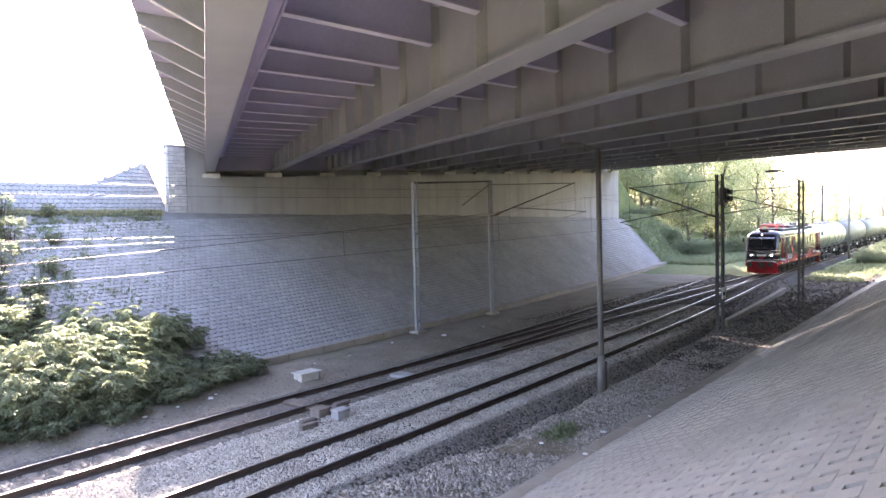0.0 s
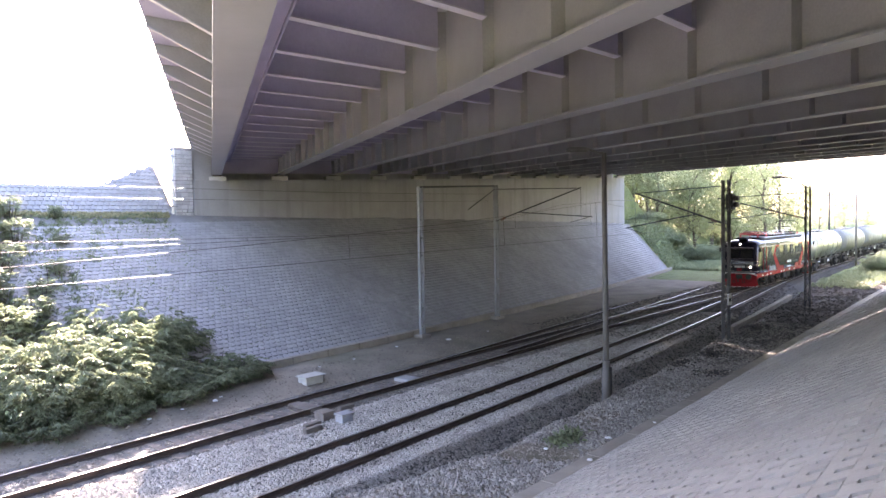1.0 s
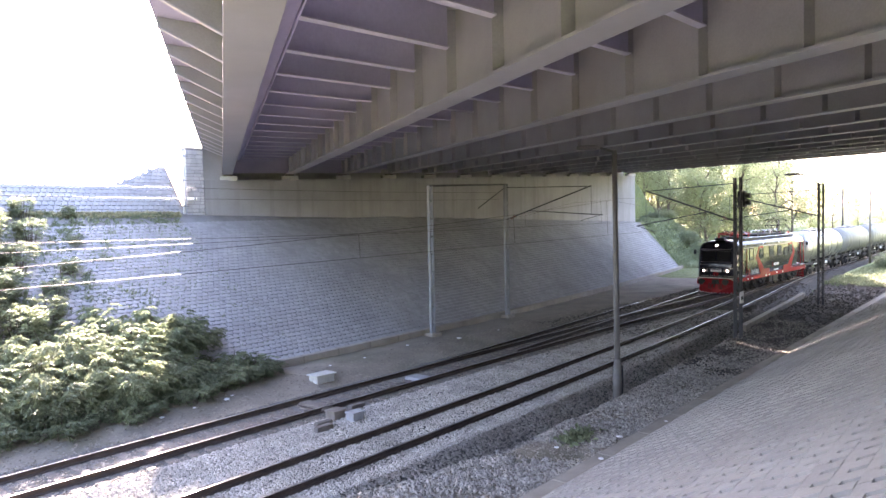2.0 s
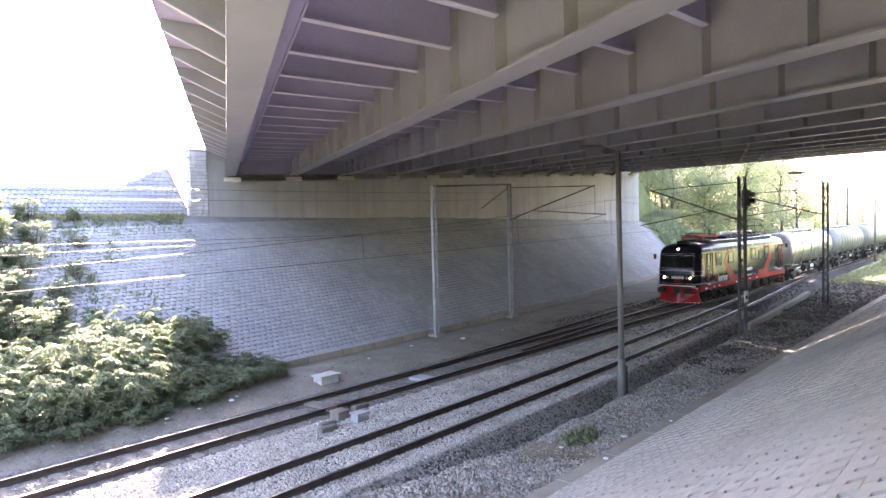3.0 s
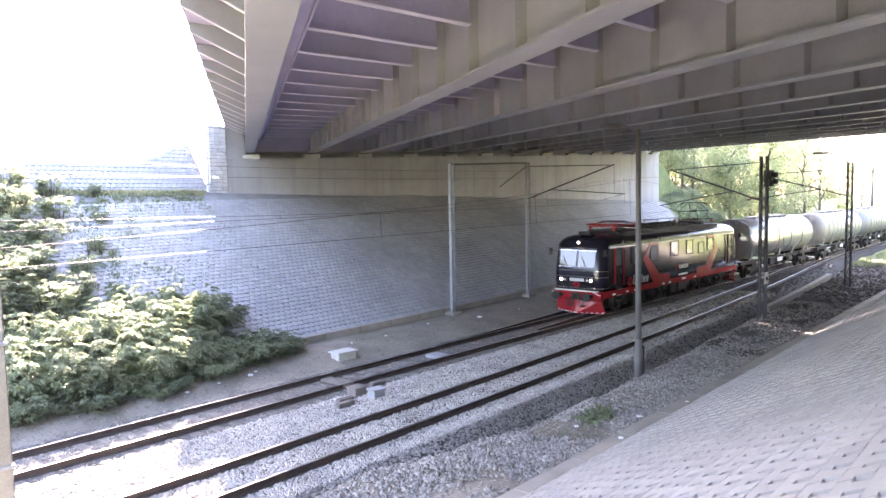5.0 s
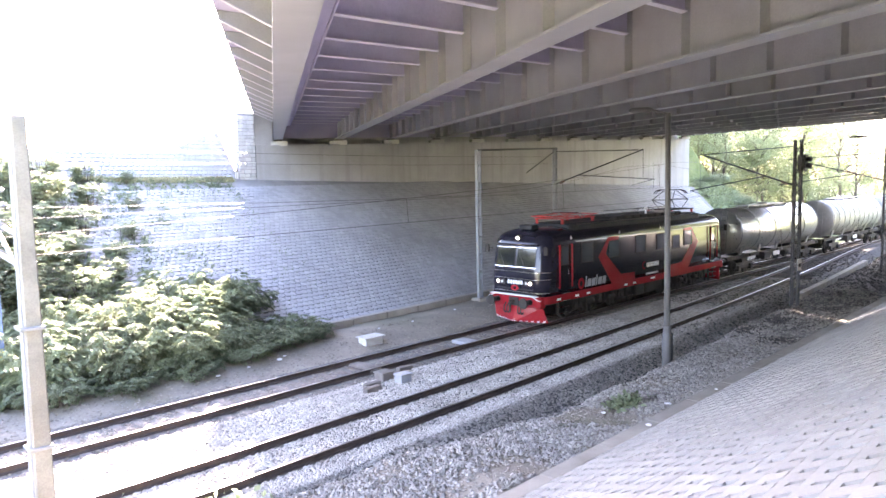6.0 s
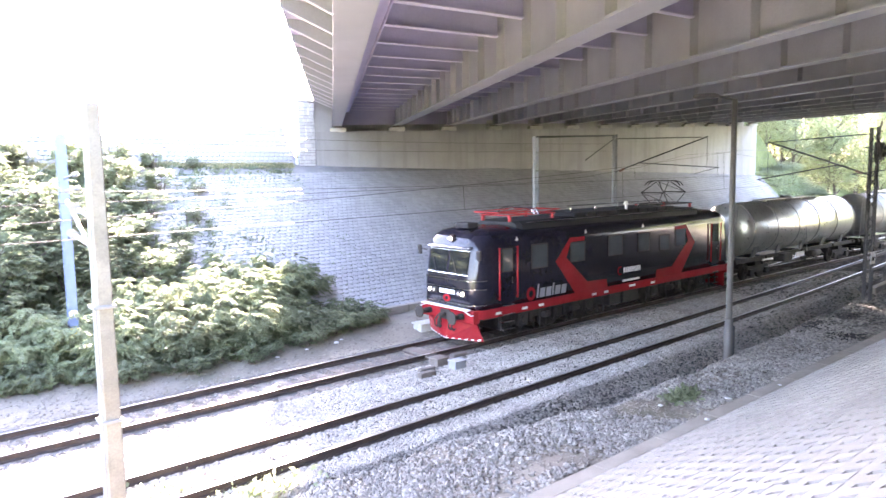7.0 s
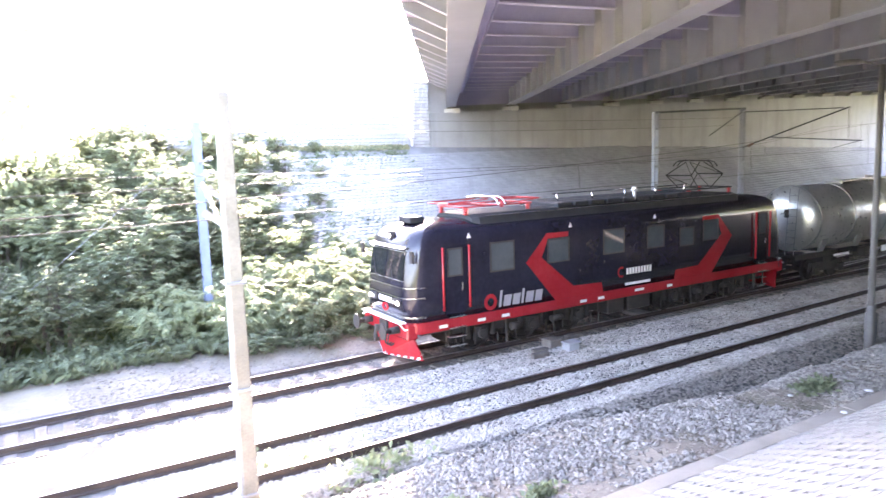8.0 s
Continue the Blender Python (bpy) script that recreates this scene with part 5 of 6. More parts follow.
def bevel_box_thing(name, x0, x1, y0, y1, z0, z1, m, label, category, lid=None):
    root = tagged(empty(name), label, category)
    bm = bmesh.new()
    box(bm, x0, x1, y0, y1, z0, z1)
    bevelled(bm, 0.025)
    part("case", bm, m, root)
    if lid:
        bm = bmesh.new()
        box(bm, x0 - lid, x1 + lid, y0 - lid, y1 + lid, z1, z1 + 0.05)
        bevelled(bm, 0.012)
        part("lid", bm, m, root)
    return root


bevel_box_thing("cable_box", 16.35, 17.2, 20.45, 20.95, -0.15, 0.16, M["box_white"], "white concrete cable box beside the far track", "box", 0.07)
bevel_box_thing("point_machine", 14.0, 14.45, 15.82, 16.16, -0.3, 0.05, M["box_grey"], "grey metal point machine beside the switch", "point machine", 0.03)
bevel_box_thing("point_motor", 13.78, 14.25, 16.45, 16.9, -0.3, 0.04, M["sleeper"], "brown wooden-topped switch drive box", "point machine", 0.02)
bevel_box_thing("drive_cover", 14.1, 14.55, 17.4, 18.65, -0.25, -0.02, M["sleeper"], "flat wooden cover between the far rails", "cover")
bevel_box_thing("drive_cover", 19.1, 19.75, 17.75, 18.55, -0.25, -0.06, M["box_grey"], "flat grey cover plate between the rails", "cover")
for k, (dx, dy) in enumerate(((0.9, 0.6), (-0.5, 0.4), (1.4, 1.0), (-0.9, -0.1))):
    bm = bmesh.new()
    x, y = 13.8 + dx, 16.0 + dy
    box(bm, x - 0.3, x + 0.3, y - 0.1, y + 0.1, -0.28, -0.1 + 0.03 * k)
    bevelled(bm, 0.02)
    tagged(obj("timber_block", bm, M["sleeper"]), "dark timber block lying by the switch", "timber", group="timbers by the switch")
bm = bmesh.new()
for o in (-0.1, 0.1):
    rod(bm, (14.2 + o, 16.9, -0.12), (14.2 + o, 18.7, -0.12), 0.025, seg=8)
tagged(obj("switch_rod", bm, M["rail_side"]), "pair of dark steel switch rods under the rails", "rod")


def litter(x, y, z, s, seed, m, label):
    rnd = random.Random(seed)
    bm = bmesh.new()
    bmesh.ops.create_icosphere(bm, subdivisions=2, radius=s)
    for v in bm.verts:
        v.co.z *= 0.35
        v.co *= 1 + 0.5 * noise.noise(v.co * 9 + Vector((seed, 0, 0)))
        v.co += Vector((x, y, z + s * 0.3))
    return tagged(obj("litter", bm, m), label, "litter", group="scraps of litter")


for k, (x, y, z, s) in enumerate(((13.65, 7.25, 0.6, 0.09), (15.6, 7.75, 0.5, 0.12), (17.1, 7.2, 0.64, 0.06), (26.3, 21.7, 0.05, 0.16), (14.0, 8.6, 0.5, 0.08), (12.8, 20.9, -0.02, 0.14),
                                  (10.4, 20.7, -0.05, 0.1), (11.6, 20.9, -0.04, 0.08), (13.2, 21.2, -0.02, 0.08), (20.2, 22.0, 0.05, 0.07), (23.4, 22.5, 0.05, 0.1), (29.5, 21.6, 0.05, 0.07), (18.2, 21.9, 0.05, 0.07))):
    litter(x, y, max(z, ground_z(x, y)), s * 0.75, k, M["white_mark"], "crumpled pale scrap of litter on the gravel")

# ---------------------------------------------------------------- foliage


def leaf_mesh(name, pts, sizes, dirs, m, parent=None, width=0.38, flat=False):
    """Pointed folded leaves at pts; dirs give the way each leaf grows."""
    pts, dirs = np.asarray(pts), np.asarray(dirs)
    n = len(pts)
    dirs = dirs / np.linalg.norm(dirs, axis=1)[:, None]
    rnd = np.random.normal(size=(n, 3))
    if flat:
        rnd = rnd * 0.45 + np.array([0, 0, 1.0])
    side = np.cross(dirs, rnd)
    side /= np.linalg.norm(side, axis=1)[:, None]
    s = np.asarray(sizes)[:, None]
    nor = np.cross(dirs, side)
    a, t = pts, pts + dirs * s - np.array([0, 0, 0.18]) * s
    l = pts + dirs * s * 0.45 + side * s * width - nor * s * 0.08
    r = pts + dirs * s * 0.45 - side * s * width - nor * s * 0.08
    v = np.stack([a, l, t, r], 1).reshape(-1, 3)
    f = [(4 * i, 4 * i + 1, 4 * i + 2, 4 * i + 3) for i in range(n)]
    return raw(name, v.tolist(), f, m, parent)


def blob_points(n, centre, rad, seed, shell=0.55):
    """Points in an uneven ellipsoid, mostly near its skin."""
    rg = np.random.RandomState(seed)
    d = rg.normal(size=(n, 3))
    d /= np.linalg.norm(d, axis=1)[:, None]
    k = shell + (1 - shell) * rg.rand(n) ** 0.6
    bump = 1 + 0.28 * np.sin(d[:, 0] * 5 + seed) * np.sin(d[:, 1] * 6 + 2 * seed) + 0.15 * np.sin(d[:, 2] * 9 + seed)
    return np.asarray(centre) + d * np.asarray(rad) * (k * bump)[:, None], d


def build_shrub(height, radius, leaf, m, seed, stems, label, name="shrub", twigs=6, per=11, droop=0.35, width=0.3, upright=0.5, twig=1.0):
    """Arching stems from one base, with level side twigs that carry two rows of leaves; stands at the origin."""
    rg = random.Random(seed)
    root = tagged(empty(name), label, "shrub", group="shrubs on the bank")
    P, D, S = [], [], []
    np.random.seed(seed)
    for c in range(stems):
        a = rg.uniform(0, 2 * math.pi)
        reach = radius * math.sqrt(rg.random())
        h = height * rg.uniform(0.45, 1.0) * (1 - 0.4 * (reach / radius) ** 2)
        out = Vector((math.cos(a), math.sin(a), 0))
        base = out * (reach * rg.uniform(0.1, 0.5))
        tip = out * reach + Vector((0, 0, h))
        mid = base.lerp(tip, 0.55) + Vector((0, 0, h * 0.2 * upright))
        pts = [base + Vector((0, 0, -0.3)), mid, tip + Vector((0, 0, -droop * 0.3))]
        if c % 3 == 0:
            bm = bmesh.new()
            rod(bm, pts[0], pts[1], 0.022, 0.015, seg=5, caps=False)
            rod(bm, pts[1], pts[2], 0.015, 0.006, seg=5, caps=False)
            part("stem", bm, M["bark"], root)
        for k in range(twigs):
            f = 0.3 + 0.7 * (k + rg.random()) / twigs
            p = pts[0].lerp(pts[1], f / 0.55) if f < 0.55 else pts[1].lerp(pts[2], (f - 0.55) / 0.45)
            b = a + rg.uniform(-1.5, 1.5)
            d = Vector((math.cos(b), math.sin(b), rg.uniform(-0.1, 0.45)))
            side = Vector((-d.y, d.x, 0))
            length = leaf * twig * rg.uniform(2.2, 3.8) * (1.2 - 0.5 * f)
            for q in range(per):
                g = (q + 0.5) / per
                at = p + d * (length * g) - Vector((0, 0, droop * length * g * g))
                way = side * ((1 if q % 2 else -1) * rg.uniform(0.6, 1.0)) + d * 0.7 + Vector((0, 0, -droop + rg.uniform(-0.25, 0.25)))
                P.append(at)
                D.append(way)
                S.append(leaf * rg.uniform(0.6, 1.2) * (1.1 - 0.4 * g))
    P, D, S = np.array([tuple(v) for v in P]), np.array([tuple(v) for v in D]), np.array(S)
    ok = P[:, 2] > 0.02
    leaf_mesh("crown", P[ok], S[ok], D[ok], m, root, width, True)
    return root


def plant(proto, x, y, turn, scale, z=None):
    ob = copy_thing(proto, pose(x, y, (ground_z(x, y) if z is None else z) - 0.05, 0, 0, turn))
    ob.scale = (scale, scale, scale)
    return ob


def move(proto, x, y, turn, scale):
    proto.matrix_basis = pose(x, y, ground_z(x, y) - 0.05, 0, 0, turn)
    proto.scale = (scale, scale, scale)


rg = random.Random(11)
pale = [build_shrub(2.75, 2.0, 0.2, M["leaf_pale"], 3 + k, 130, "tall pale-green knotweed clump with drooping leaves at the track side", "knotweed", 8, 15, 0.42, 0.25, 0.5, 1.45) for k in range(2)]
dark = [build_shrub(3.1, 1.9, 0.125, M["leaf"], 13 + k, 150, "dense green shrub growing on the railway bank", "shrub", 8, 13, 0.3, 0.3, 0.9) for k in range(3)]
low = build_shrub(1.15, 1.25, 0.14, M["leaf"], 23, 70, "low dark-green bush at the foot of the slope", "bush", 5, 9)
sumac = build_shrub(2.2, 1.5, 0.2, M["leaf"], 31, 60, "spreading dark-green sumac bush on the paved slope", "sumac", 7, 15, 0.5, 0.2)
scrub = build_shrub(2.4, 0.9, 0.15, M["leaf_pale"], 37, 34, "thin upright pale scrub on the bank", "scrub", 8, 9, 0.2, 0.3, 1.4)
spots = [(5.6, 23.3), (7.7, 22.9), (9.6, 22.9), (11.4, 23.0), (8.7, 24.4), (6.6, 24.8), (10.5, 24.3), (3.6, 23.9)]
for k, (x, y) in enumerate(spots):
    (move if k < 2 else plant)(pale[k % 2], x, y, rg.uniform(0, 360), rg.uniform(0.83, 0.94) * (0.8 if x > 11 else 1))
for k, (x, y, s) in enumerate(((14.2, 22.9, 1.25), (15.2, 22.9, 0.95), (13.2, 22.4, 1.0), (11.8, 21.6, 0.8), (9.8, 21.3, 0.8), (7.6, 21.3, 0.85), (5.6, 21.5, 0.9), (3.2, 22.2, 0.9), (1.0, 22.3, 0.9), (-1.4, 22.2, 1.0), (-3.6, 22.0, 1.0), (12.6, 22.9, 1.2))):
    (move if k == 0 else plant)(low, x, y, rg.uniform(0, 360), s)
for k, (x, y, s) in enumerate(((12.2, 25.0, 1.12), (13.5, 25.1, 0.95), (10.9, 25.5, 1.1))):
    (move if k == 0 else plant)(sumac, x, y, rg.uniform(0, 360), s)
bank = [(2.6, 24.8, 1.0), (0.6, 24.0, 1.0), (-1.6, 24.0, 1.05), (-4.0, 24.0, 1.1), (-6.5, 24.0, 1.1)]
for y0, xs in ((26.6, (5.6, 3.0, 0.6, -1.8, -4.2, -6.8)), (28.8, (6.6, 4.6, 2.2, -0.2, -2.8, -5.4)), (31.2, (6.0, 3.8, 1.2, -1.4, -4.0, -6.6, -9.0)), (33.8, (5.6, 3.4, 0.6, -2.2, -5.0))):
    bank += [(x + rg.uniform(-0.8, 0.8), y0 + rg.uniform(-0.8, 0.8), rg.uniform(0.6, 1.15)) for x in xs]
for k, (x, y, s) in enumerate(bank):
    (move if k < 3 else plant)(dark[k % 3], x, y, rg.uniform(0, 360), s)
thin = [(8.4, 26.4, 0.9), (7.4, 27.6, 1.1), (9.6, 27.4, 0.7), (8.6, 28.9, 0.9), (10.4, 28.8, 0.6), (7.9, 30.4, 1.0), (9.7, 30.6, 0.8), (11.5, 30.2, 0.5), (8.8, 32.4, 1.1), (10.8, 32.6, 0.7), (12.6, 32.4, 0.4),
        (7.6, 34.2, 1.1), (9.4, 34.4, 0.9), (11.2, 34.6, 0.6), (13.2, 34.7, 0.4), (5.2, 30.0, 1.2), (3.9, 32.3, 1.2), (1.8, 30.0, 1.3), (6.1, 26.1, 1.1), (4.2, 27.8, 1.2), (-0.8, 27.6, 1.3), (-3.2, 30.0, 1.3)]
for k, (x, y, s) in enumerate(thin):
    (move if k == 0 else plant)(scrub, x, y, rg.uniform(0, 360), s)


def build_tree(height, spread_r, leaf, n, m, seed, label):
    rg = random.Random(seed)
    np.random.seed(seed)
    root = tagged(empty("tree"), label, "tree", group="trees beyond the bridge")
    bm = bmesh.new()
    pts, r = [Vector((0, 0, -0.4))], 0.018 * height
    for k in range(1, 7):
        pts.append(Vector((rg.uniform(-0.2, 0.2) * k * 0.4, rg.uniform(-0.2, 0.2) * k * 0.4, height * 0.14 * k)))
    for k in range(6):
        rod(bm, pts[k], pts[k + 1], r * (1 - k / 7), r * (1 - (k + 1) / 7), seg=8, caps=False)
    part("trunk", bm, M["bark"], root)
    P, D, S = [], [], []
    for c in range(16):
        f = 0.25 + 0.7 * c / 15
        base = pts[min(6, int(f * 7))]
        a = rg.uniform(0, 2 * math.pi)
        out = spread_r * (1.15 - abs(f - 0.5)) * rg.uniform(0.35, 0.9)
        tip = Vector((base.x + out * math.cos(a), base.y + out * math.sin(a), height * f + rg.uniform(0.2, 1.2)))
        bm = bmesh.new()
        mid = base.lerp(tip, 0.5) + Vector((0, 0, 0.3))
        rod(bm, base, mid, r * 0.4, r * 0.25, seg=6, caps=False)
        rod(bm, mid, tip, r * 0.25, r * 0.08, seg=6)
        part("limb", bm, M["bark"], root)
        R = spread_r * rg.uniform(0.42, 0.7)
        p, d = blob_points(n // 16, tip, (R, R, R * 0.8), seed * 17 + c, 0.1)
        P.append(p)
        D.append(d + 0.6 * np.random.normal(size=d.shape))
        S.append(leaf * (0.6 + 0.8 * np.random.rand(len(p))))
    leaf_mesh("crown", np.concatenate(P), np.concatenate(S), np.concatenate(D), m, root, 0.42)
    return root


trees = [build_tree(15, 4.0, 0.2, 8400, M["leaf_tree"], 40, "tall leafy green tree beyond the bridge"),
         build_tree(13, 3.6, 0.2, 8400, M["leaf_tree"], 41, "light-green deciduous tree on the far bank"),
         build_tree(16, 3.2, 0.2, 5600, M["leaf_pale"], 42, "slender dark-green tree with bare lower trunk")]
k = 0
for az, dist, s in ((25.5, 98, 0.85), (24, 112, 1.0), (22.5, 100, 0.9), (21, 118, 1.05), (19.8, 104, 0.95), (18.5, 122, 1.1), (17.2, 108, 1.0), (16, 126, 1.05), (14.8, 116, 1.0), (13.8, 134, 1.05),
                    (23.2, 128, 1.2), (20.4, 134, 1.2), (17.8, 138, 1.2), (15.4, 142, 1.15), (26.8, 108, 1.0), (28.5, 112, 1.0), (12.6, 150, 0.85), (11.2, 170, 0.75), (9.6, 190, 0.7), (8.2, 210, 0.7), (12.0, 210, 0.8), (10.2, 230, 0.8), (7.0, 240, 0.8)):
    x, y = dist * math.cos(radians(az)), dist * math.sin(radians(az))
    (move if k < 3 else plant)(trees[k % 3], x, y, rg.uniform(0, 360), s)
    k += 1
for az, dist, s in ((24.5, 90, 0.45), (22.8, 93, 0.7), (21.2, 92, 0.8), (19.6, 96, 1.2), (18.2, 98, 1.0), (16.8, 102, 1.2), (15.6, 108, 1.1), (26.0, 92, 0.4), (27, 100, 0.6)):
    plant(pale[k % 2], dist * math.cos(radians(az)), dist * math.sin(radians(az)), rg.uniform(0, 360), s)
    k += 1
for x, y, s in ((84, 37, 0.6), (87, 34.5, 0.5), (90, 37, 0.9), (81, 38.5, 0.7), (78, 10.2, 0.75), (82, 9.6, 0.9), (87, 9.2, 1.0), (93, 9.4, 0.9), (100, 9.0, 1.0)):
    plant(pale[k % 2], x, y, rg.uniform(0, 360), s)
    k += 1
for x, y, s in ((93, 40, 0.9), (97, 44, 1.0), (95, 35, 0.8), (101, 38, 0.95), (104, 46, 1.0), (99, 49, 1.0), (108, 41, 1.0), (92, 47, 0.9), (106, 34, 0.85)):
    plant(trees[k % 3], x, y, rg.uniform(0, 360), s)
    k += 1
# woods behind, and the trees of the near bank that the train's side mirrors
for az, dist, s in ((28, 150, 1.1), (26.6, 160, 1.2), (25.2, 152, 1.05), (23.8, 163, 1.15), (22.4, 151, 1.1), (21, 160, 1.2), (19.6, 153, 1.1), (18.2, 164, 1.2), (16.9, 156, 1.05), (15.6, 166, 1.1)):
    plant(trees[k % 3], dist * math.cos(radians(az)), dist * math.sin(radians(az)), rg.uniform(0, 360), s)
    k += 1
for az, dist, s in ((27.4, 128, 1.9), (25.6, 132, 2.0), (23.9, 126, 1.8), (22.0, 133, 2.0), (20.2, 128, 1.9), (18.3, 134, 2.0), (16.6, 130, 1.8)):
    plant(pale[k % 2], dist * math.cos(radians(az)), dist * math.sin(radians(az)), rg.uniform(0, 360), s)
    k += 1
for x, y, s in ((78, -9, 0.8), (86, -4, 0.75), (94, -9, 0.9), (102, -3, 0.8), (111, -8, 0.95), (120, -2, 0.85), (131, -7, 1.0), (143, -1, 0.9), (156, -6, 1.0), (170, 1, 0.9),
                # out-of-view rows added to thicken the wood and block sky light
                (64, -12, 1.1), (68, -5, 0.9), (73, -13, 1.2), (76, -1, 0.8), (81, -14, 1.2), (84, 2, 0.8), (90, -15, 1.3), (92, 1, 0.9), (99, -14, 1.3), (101, 3, 0.9), (108, -15, 1.3), (112, 3, 1.0), (118, -13, 1.3), (126, 3, 1.0)):
    plant(trees[k % 2], x, y, rg.uniform(0, 360), s)
    k += 1
tall = build_tree(10.5, 3.2, 0.2, 5200, M["leaf"], 50, "leafy tree leaning over the left bank")
move(tall, -2.2, 28.5, 40, 1.05)
tagged(tall, "leafy green tree rising above the bank shrubs", "tree")


def scatter_weeds(name, n, region, size, m, label, seed):
    rg = np.random.RandomState(seed)
    P, D, S = [], [], []
    for _ in range(n):
        x, y = rg.uniform(region[0], region[1]), rg.uniform(region[2], region[3])
        z = ground_z(x, y)
        for _ in range(9):
            P.append((x + rg.normal() * 0.05, y + rg.normal() * 0.05, z))
            D.append((rg.normal() * 0.5, rg.normal() * 0.5, 1.0))
            S.append(size * rg.uniform(0.5, 1.3))
    ob = leaf_mesh(name, P, S, D, m, None, 0.09)
    return tagged(ob, label, "grass", kind="stuff")


scatter_weeds("bank_undergrowth", 5200, (-14, 9.5, 21.4, 34), 0.6, M["leaf"], "tall tangled grass and weeds covering the bank", 4)
scatter_weeds("grass_tufts", 1500, (58, 108, 8.2, 12.5), 0.35, M["leaf_pale"], "sunlit rough grass beside the track", 5)
scatter_weeds("bank_grass", 7000, (76, 106, 24, 46), 0.55, M["leaf_pale"], "long green grass on the far bank", 6)
scatter_weeds("slope_weeds", 3200, (7.5, 18.5, 24.5, 35), 0.24, M["leaf"], "sparse green weeds between the slope blocks", 7)
scatter_weeds("ledge_grass", 1100, (5, 19.0, 34.7, 35.3), 0.2, M["leaf_sunlit"], "grass along the ledge above the slope, coloured pale as sunlit", 8)
for x, y, n, r, s in ((15.0, 8.6, 70, 0.45, 0.16), (5.0, 8.4, 50, 0.3, 0.2), (5.6, 12.1, 40, 0.8, 0.18), (4.0, 13.3, 30, 0.9, 0.14), (3.2, 11.6, 40, 0.5, 0.22), (6.6, 8.1, 24, 0.25, 0.15), (4.8, 11.4, 40, 0.9, 0.16)):
    np.random.seed(int(x * 10))
    p = np.random.normal(size=(n * 6, 2)) * r * 0.6
    P = [(x + a, y + b * 0.6, ground_z(x + a, y + b * 0.6) + abs(np.random.normal()) * 0.06) for a, b in p]
    D = np.random.normal(size=(len(P), 3)) * 0.7 + np.array([0, 0, 0.8])
    ob = leaf_mesh("weed_patch", P, s * (0.5 + np.random.rand(len(P))), D, M["leaf_pale" if x < 6 else "leaf"], None, 0.25)
    tagged(ob, "small patch of green weeds in the ballast", "weeds", kind="stuff")

# ---------------------------------------------------------------- ballast stones


def scatter_stones(name, count, sampler, size, seed, label, m="pebble"):
    rg = np.random.RandomState(seed)
    base = np.array([(1, 0, 0), (-1, 0, 0), (0, 1, 0), (0, -1, 0), (0, 0, 1), (0, 0, -1)], float)
    faces0 = np.array([(0, 2, 4), (2, 1, 4), (1, 3, 4), (3, 0, 4), (2, 0, 5), (1, 2, 5), (3, 1, 5), (0, 3, 5)])
    V, F = [], []
    k = 0
    for _ in range(count):
        x, y = sampler(rg)
        z = ground_z(x, y)
        s = size * rg.uniform(0.6, 1.5)
        a = rg.uniform(0, 6.28)
        R = np.array([(math.cos(a), -math.sin(a), 0), (math.sin(a), math.cos(a), 0), (0, 0, 1)])
        v = (base * (1 + 0.45 * (rg.rand(6, 1) - 0.5)) + 0.35 * (rg.rand(6, 3) - 0.5)) * s * np.array([1.15, 0.9, 0.7])
        V.append(v @ R.T + np.array([x, y, z + s * 0.3]))
        F.append(faces0 + k)
        k += 6
    ob = raw(name, np.concatenate(V).tolist(), np.concatenate(F).tolist(), M[m])
    return tagged(ob, label, "ballast", kind="stuff")


def clear_of_rails(x, y):
    return all(abs(y - (c(x) + o)) > 0.1 for c in (near_track, far_track) for o in (-0.7525, 0.7525))


def near_bed(rg):
    while True:
        x = 1.0 + 44 * rg.rand() ** 1.7
        yn = near_track(x)
        y = rg.uniform(yn - 1.7, far_track(x) - 1.35)
        if clear_of_rails(x, y):
            return x, y


def berm(rg):
    x = 2.0 + 36 * rg.rand() ** 1.7
    return x, rg.uniform(NEAR_TOE + 0.35, near_track(x) - berm_edge(x) - 0.03)


def far_bed(rg):
    while True:
        x = 0.5 + 40 * rg.rand() ** 1.4
        y = rg.uniform(far_track(x) - 1.35, far_track(x) + 4.2)
        if clear_of_rails(x, y) and rg.rand() < 1.15 - (y - far_track(x)) / 4.5:
            return x, y


scatter_stones("ballast_stones", 70000, near_bed, 0.038, 1, "grey crushed-stone ballast around the near track")
def sparse_berm(rg):
    while True:
        x, y = berm(rg)
        if noise.noise((x * 0.55, y * 0.8, 3.3)) + rg.uniform(-0.25, 0.25) > -0.12:
            return x, y


scatter_stones("berm_stones", 24000, sparse_berm, 0.042, 2, "loose grey stones on the berm beside the kerb")
scatter_stones("berm_gravel", 9000, berm, 0.024, 22, "brown gravel and sand on the berm", "pebble_brown")
def shoulder(rg):
    x = 1.5 + 38 * rg.rand() ** 1.5
    return x, near_track(x) - rg.uniform(1.2, 2.4)


def dark_verge(rg):
    x = 26 + 40 * rg.rand()
    return x, rg.uniform(NEAR_TOE + 0.4, near_track(x) - 1.1)


def dark_bed(rg):
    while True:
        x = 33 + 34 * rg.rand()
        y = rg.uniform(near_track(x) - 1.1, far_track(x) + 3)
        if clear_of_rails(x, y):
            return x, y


scatter_stones("shoulder_stones", 24000, shoulder, 0.042, 11, "grey crushed stone on the ballast shoulder")
scatter_stones("dirty_stones", 5000, dark_verge, 0.06, 12, "dark stones and debris beside the track", "pebble_dark")
scatter_stones("old_ballast_stones", 9000, dark_bed, 0.05, 13, "dark ballast under the far part of the tracks", "pebble_dark")
